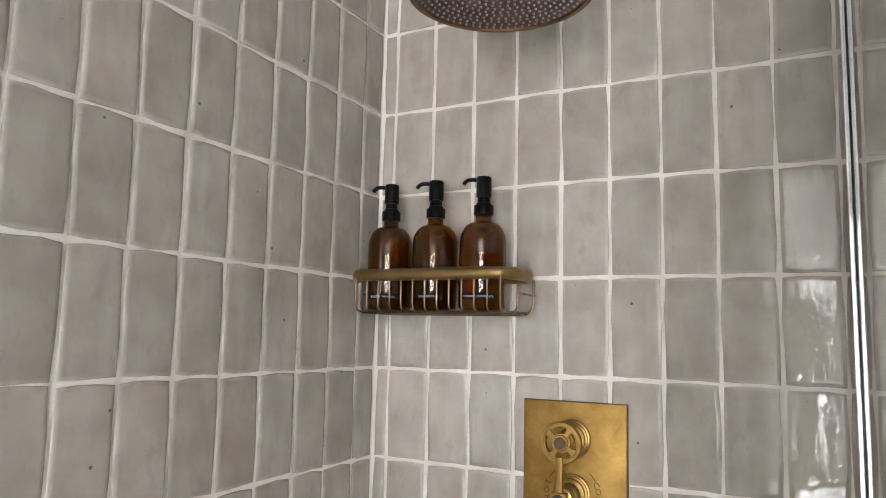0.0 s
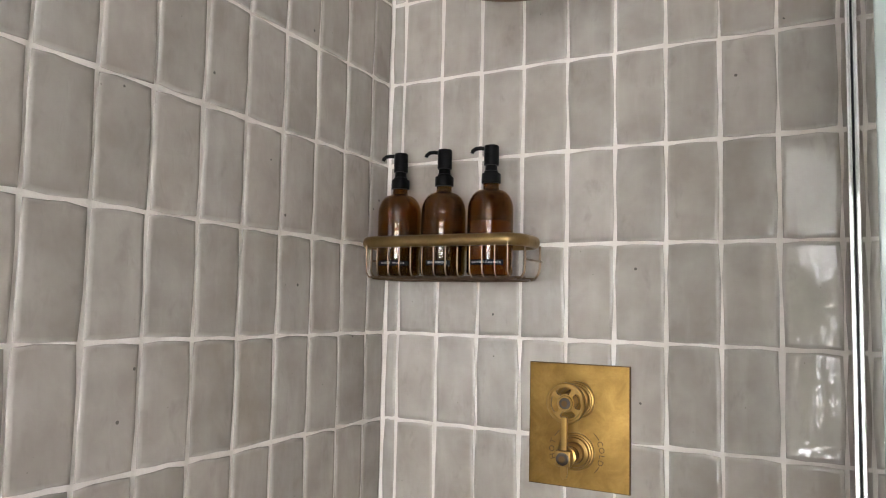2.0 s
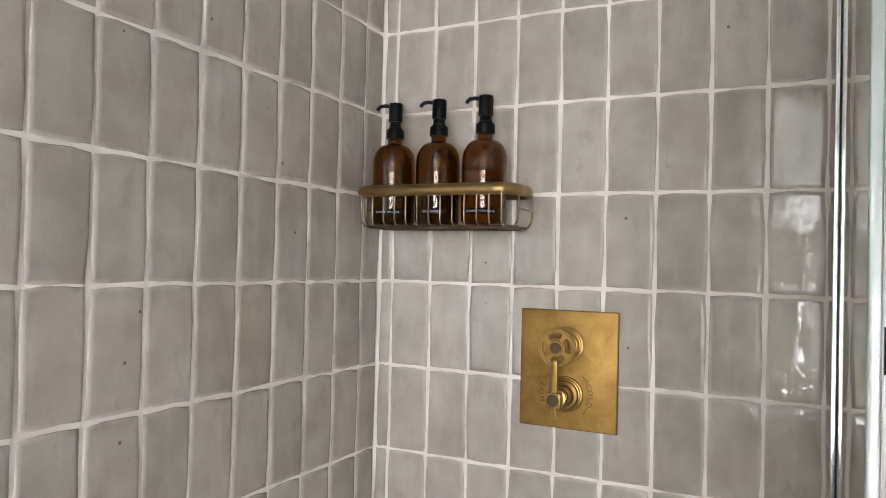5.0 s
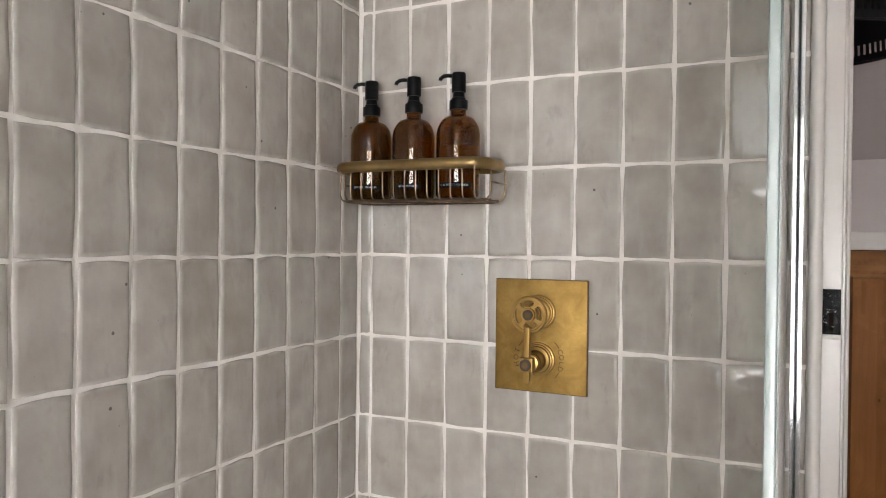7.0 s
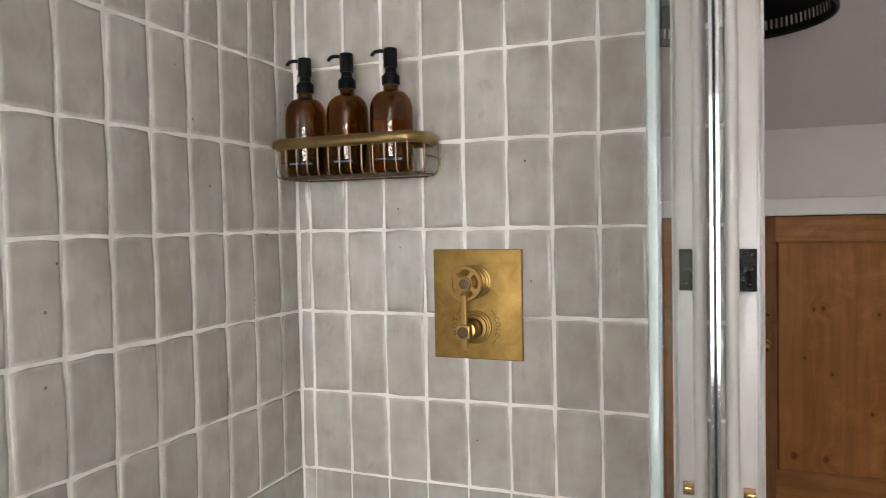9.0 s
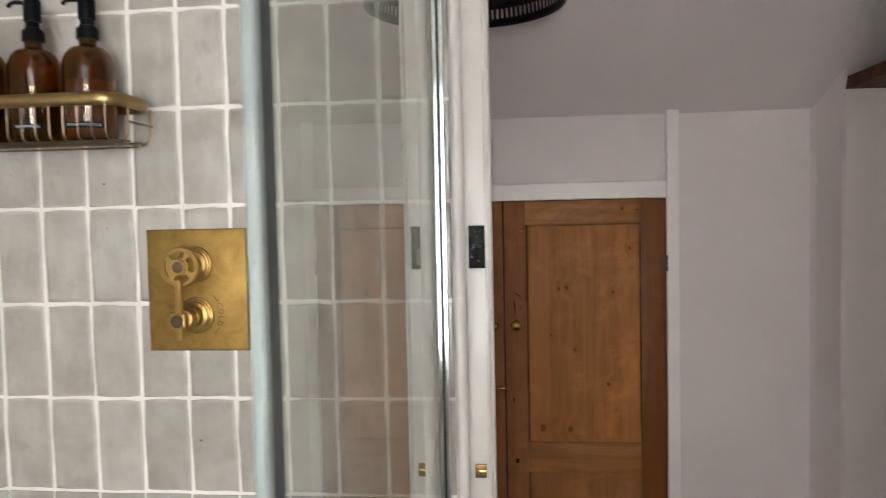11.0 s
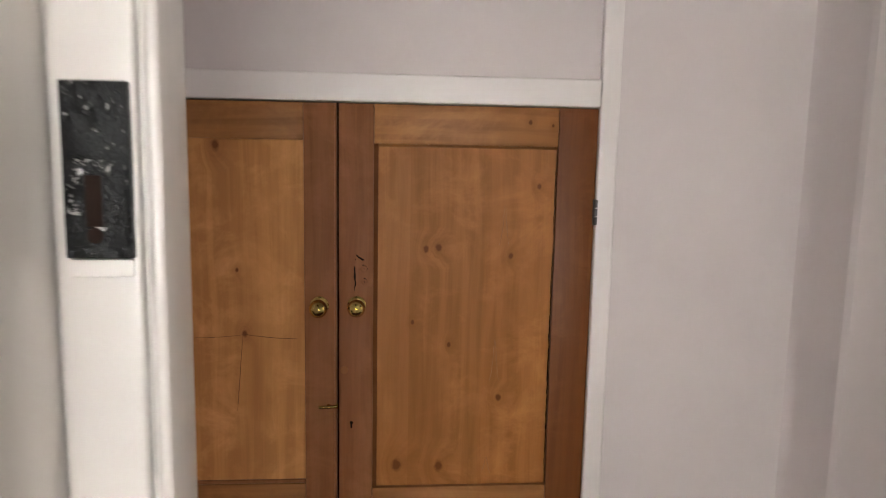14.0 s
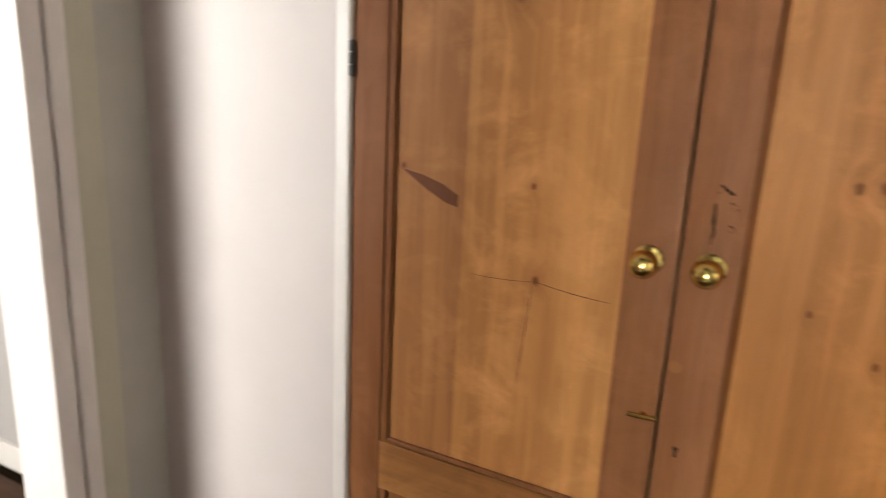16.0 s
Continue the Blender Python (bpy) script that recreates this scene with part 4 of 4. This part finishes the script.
part("turn_catch", join([tube([(0.112, LAND_Y1 - 0.006, 0.8805), (0.130, LAND_Y1 - 0.007, 0.8815), (0.1465, LAND_Y1 - 0.006, 0.8825)], 0.0028, 10, False, (1.0, 1.1)), lathe([(0.0045, 0), (0.0045, 0.004), (0.003, 0.008)], 18, (0.130, LAND_Y1, 0.8812), "y"), tube([(0.1465, LAND_Y1 - 0.001, 0.8765), (0.1465, LAND_Y1 - 0.006, 0.8825), (0.1465, LAND_Y1 - 0.001, 0.887)], 0.0016, 8)]), KNOB_BRASS, left_door, "small brass hook catch")
for px, pz, pr in ((0.186, 1.160, 0.010), (0.1965, 1.150, 0.007), (0.1975, 1.125, 0.006)):
    part("gouge", lathe([(pr, 0.0), (pr * 0.8, 0.0006), (pr * 0.3, 0.0004)], 14, (px, LAND_Y1, pz), "y"), FRAME_WOOD, right_door, "filled gouge in the wood")
part("wood_plug", lathe([(0.0075, 0), (0.0075, 0.0006), (0.0065, 0.001)], 24, (0.160, LAND_Y1, 0.953), "y"), LOWER, right_door)


def crack(points, width, door, y, inside=None):
    """A split in the wood, a thin dark wedge."""
    bm = bmesh.new()
    last = None
    rough = random.Random(int(abs(points[0][0]) * 1e5))
    points = [(p[0] + (q[0] - p[0]) * f / 4 + rough.uniform(-1, 1) * width * 0.25, p[1] + (q[1] - p[1]) * f / 4 + rough.uniform(-1, 1) * width * 0.1) for p, q in zip(points, points[1:]) for f in range(4)] + [points[-1]]
    for i, (x, z) in enumerate(points):
        w = width * (0.25 + 0.65 * math.sin(math.pi * (i + 0.3) / len(points))) * rough.uniform(0.55, 1.15)
        flat = abs(points[-1][0] - points[0][0]) > abs(points[-1][1] - points[0][1])
        dx, dz = (0, w / 2) if flat else (w / 2, 0)
        pair = (bm.verts.new((x - dx, y, z - dz)), bm.verts.new((x + dx, y, z + dz)))
        if last:
            bm.faces.new((last[0], last[1], pair[1], pair[0]))
        last = pair
    made = bmesh.ops.extrude_face_region(bm, geom=list(bm.faces))["geom"]
    bmesh.ops.translate(bm, vec=(0, 0.0004, 0), verts=[g for g in made if isinstance(g, bmesh.types.BMVert)])
    part("crack", bm, inside or SPLIT, door, "dark split in the wood", None)


INSET = LAND_Y1 + 0.0096
crack([(0.5583 + 0.0003 * math.sin(k * 1.7), 1.20 - 0.0243 * k) for k in range(20)], 0.0034, right_door, INSET - 0.0004, VOID)
crack([(0.5584, 1.37 - 0.017 * k) for k in range(10)], 0.0018, right_door, INSET - 0.0004, VOID)
crack([(-0.031 - 0.0011 * k, 1.025 - 0.013 * k) for k in range(13)], 0.0011, left_door, INSET)
crack([(-0.028 + 0.011 * k, 1.021 - 0.0019 * k + 0.0001 * k * k) for k in range(10)], 0.0012, left_door, INSET)
crack([(-0.032 - 0.011 * k, 1.020 - 0.0016 * k + 0.00012 * k * k) for k in range(9)], 0.0007, left_door, INSET)
for pts, w in (([(0.181, 1.176), (0.186, 1.173), (0.192, 1.168), (0.197, 1.166)], 0.004), ([(0.1805, 1.168), (0.1795, 1.15), (0.1805, 1.128), (0.1795, 1.108)], 0.0028), ([(0.194, 1.158), (0.199, 1.151), (0.2005, 1.146)], 0.006), ([(0.198, 1.132), (0.1995, 1.122)], 0.004)):
    crack(pts, w * 1.5, right_door, LAND_Y1 - 0.0004, VOID)
for fx, fz, tall in ((0.452, 0.925, 0.085), (0.464, 1.195, 0.075), (0.440, 0.735, 0.035)):
    for side in (-1, 1):
        crack([(fx + side * (0.0012 + 0.0075 * (k / 8) ** 1.6), fz + tall * (1 - k / 8)) for k in range(9)], 0.0022, right_door, INSET, RAIL_WOOD)
streak = bmesh.new()
streak_pts = [(-0.2345, 1.146), (-0.20, 1.1405), (-0.168, 1.131), (-0.146, 1.119), (-0.146, 1.103), (-0.165, 1.107), (-0.19, 1.119), (-0.215, 1.134)]
a = [streak.verts.new((x, INSET + 0.0001, z)) for x, z in streak_pts]
b = [streak.verts.new((x, INSET + 0.0004, z)) for x, z in streak_pts]
for k in range(len(a)):
    j = (k + 1) % len(a)
    streak.faces.new((a[k], a[j], b[j], b[k]))
streak.faces.new(a)
streak.faces.new(b[::-1])
part("knot_streak", streak, pine("dark_knot_wood", (0.15, 0.05, 0.022), (0.10, 0.032, 0.014)), left_door, "dark slanting knot", None)

# ---- beam, lamp, small knob ----
shelf = finish("wall_shelf", prism([(1.105, 1.746), (1.75, 1.738), (1.75, 1.777), (1.109, 1.781)], 1.56, 2.2065, "y"), OLD_OAK, 30)
tagged(shelf, "thick dark stained wooden shelf on the plaster wall", "shelf")
wall_knob = thing("wall_hook", (1.30, 2.19, 0.93), "small brown wooden knob on the plaster wall", "hook")
part("peg", lathe([(0.004, 0), (0.004, 0.012), (0.0075, 0.014), (0.0085, 0.019), (0.006, 0.024), (0.001, 0.025)], 20, (1.318, 2.196, 0.931), "y"), FRAME_WOOD, wall_knob)

LX, LY, LZ, LR = 0.10, 1.65, 1.872, 0.20
lamp = thing("pendant_lamp", (LX, LY, LZ), "black enamel pendant lampshade with a slotted rim, unlit", "pendant lamp")
shade = bmesh.new()
N = 208
prof = [(LR, 0.0), (LR + 0.002, 0.004), (LR + 0.001, 0.017), (LR - 0.001, 0.039), (LR - 0.003, 0.050), (LR - 0.008, 0.090), (LR - 0.022, 0.125), (LR - 0.06, 0.150), (0.06, 0.170), (0.035, 0.182)]
for inset in (0.0, 0.0022):
    rings = [[shade.verts.new((LX + (r - inset) * math.cos(2 * math.pi * k / N), LY + (r - inset) * math.sin(2 * math.pi * k / N), LZ + h - (inset if h > 0.16 else 0))) for k in range(N)] for r, h in prof]
    for i in range(len(prof) - 1):
        for k in range(N):
            if i == 2 and k % 2 != 0:
                continue
            j = (k + 1) % N
            shade.faces.new((rings[i][k], rings[i][j], rings[i + 1][j], rings[i + 1][k]))
part("shade", shade, SHADE, lamp, "black slotted metal shade")
part("rim", tube([(LX + (LR - 0.0005) * math.cos(2 * math.pi * k / 72), LY + (LR - 0.0005) * math.sin(2 * math.pi * k / 72), LZ) for k in range(72)], 0.003, 8, True), SHADE, lamp)
holder = part("lamp_holder", lathe([(0.022, 0.105), (0.022, 0.16), (0.036, 0.178), (0.036, 0.19), (0.015, 0.205), (0.006, 0.23)], 28, (LX, LY, LZ)), SHADE, lamp)
part("bulb", lathe([(0.012, 0.108), (0.016, 0.09), (0.028, 0.066), (0.029, 0.052), (0.02, 0.034), (0.003, 0.028)], 28, (LX, LY, LZ)), SEAL, holder)
part("cord", tube([(LX, LY, LZ + 0.225), (LX, LY, CREASE + (LAND_Y1 - LY) + 0.004)], 0.0035, 8), BLACK, lamp)

# ---- tiles and boards, last ----
def tile_mesh(seed, width, height):
    """A hand-made tile: wavy outline, pillowed edges, face towards -y."""
    rng = random.Random(seed)
    bm = bmesh.new()
    rings = []
    wob = [(rng.uniform(-1, 1), rng.uniform(-1, 1)) for _ in range(12)]
    for shrink, y in ((0.0, 0.0055), (0.0, 0.0024), (0.0012, 0.0007), (0.0062, 0.0)):
        ring = []
        for k in range(12):
            side, f = divmod(k, 3)
            f = (f / 3)
            cx, cz = [(-1, -1), (1, -1), (1, 1), (-1, 1)][side], [(1, -1), (1, 1), (-1, 1), (-1, -1)][side]
            px, pz = cx[0] + (cz[0] - cx[0]) * f, cx[1] + (cz[1] - cx[1]) * f
            round_off = 0.0012 if f == 0 else 0.0
            ring.append(bm.verts.new((px * (width / 2 - shrink - round_off) + wob[k][0] * 0.0013, y, pz * (height / 2 - shrink - round_off) + wob[k][1] * 0.0015)))
        rings.append(ring)
    for lo, hi in zip(rings, rings[1:]):
        for k in range(12):
            bm.faces.new((lo[k], lo[(k + 1) % 12], hi[(k + 1) % 12], hi[k]))
    centre = bm.faces.new(rings[-1])
    bmesh.ops.recalc_face_normals(bm, faces=bm.faces)
    for f in bm.faces:
        f.smooth = f is not centre
    me = bpy.data.meshes.new("tile")
    bm.to_mesh(me)
    bm.free()
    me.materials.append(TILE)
    return me


GAP = 0.0044
TILES = {}


def tile(owner, m, width, height, seed):
    key = (round(width, 3), round(height, 3), seed % 6)
    if key not in TILES:
        TILES[key] = tile_mesh(hash(key[2]) + int(width * 1e4), width, height)
    ob = new("tile", TILES[key])
    ob.parent = owner
    ob.matrix_basis = m
    return ob


rng = random.Random(5)
spare_back, spare_side = [], []
edges_x = [LEFT_X + 0.001] + [COL_X + COL * k for k in range(-3, 7)] + [0.092]
edges_y = [WALL_Y] + [LEFT_COL_Y + COL * k for k in range(7, -26, -1)]
rows_z = [ROW_Z + ROW * k for k in range(-11, 5)]
for z0 in rows_z:
    near = 0.95 < z0 < 2.1
    for i, (x0, x1) in enumerate(zip(edges_x, edges_x[1:])):
        w, h = x1 - x0 - GAP, ROW - GAP
        tilt = pose((x0 + x1) / 2 + rng.uniform(-1, 1) * 0.0006, WALL_Y + rng.uniform(-0.0005, 0.0007), z0 + ROW / 2 + rng.uniform(-1, 1) * 0.001, rng.gauss(0, 0.4), rng.gauss(0, 0.25), rng.gauss(0, 0.3))
        (tile(wall_shower_back, tilt, w, h, rng.randrange(6)) if near else spare_back.append((tilt, w, h)))
    for i, (y1, y0) in enumerate(zip(edges_y, edges_y[1:])):
        w, h = y1 - y0 - GAP, ROW - GAP
        tilt = pose(LEFT_X + rng.uniform(-0.0005, 0.0007), (y0 + y1) / 2 + rng.uniform(-1, 1) * 0.0007, z0 + ROW / 2 + rng.uniform(-1, 1) * 0.0014, 0, 0, 90) @ pose(0, 0, 0, rng.gauss(0, 0.5), rng.gauss(0, 0.3), rng.gauss(0, 0.5))
        (tile(wall_shower_side, tilt, w, h, rng.randrange(6)) if near and y1 > -0.3 else spare_side.append((tilt, w, h)))
for owner, spare in ((wall_shower_back, spare_back), (wall_shower_side, spare_side)):
    bms = []
    for m, w, h in spare:
        bm = box((-w / 2, 0, -h / 2), (w / 2, 0.0055, h / 2))
        bmesh.ops.transform(bm, matrix=m, verts=bm.verts)
        bms.append(bm)
    rest = finish("tiles", join(bms), TILE)
    rest.parent = owner
    tagged(rest, kind="stuff")

floor_landing = structure("floor_landing", box((-3.4, LAND_Y0 - 0.09, -0.03), (2.0, 2.6, -0.012)), VOID, "dark stained floor boards")
for k in range(11):
    y = LAND_Y0 - 0.085 + 0.125 * k
    me = finish("board", box((-3.39, y, -0.014), (1.99, min(y + 0.1225, 2.598), 0.0), 0.0015), BOARD)
    me.parent = floor_landing
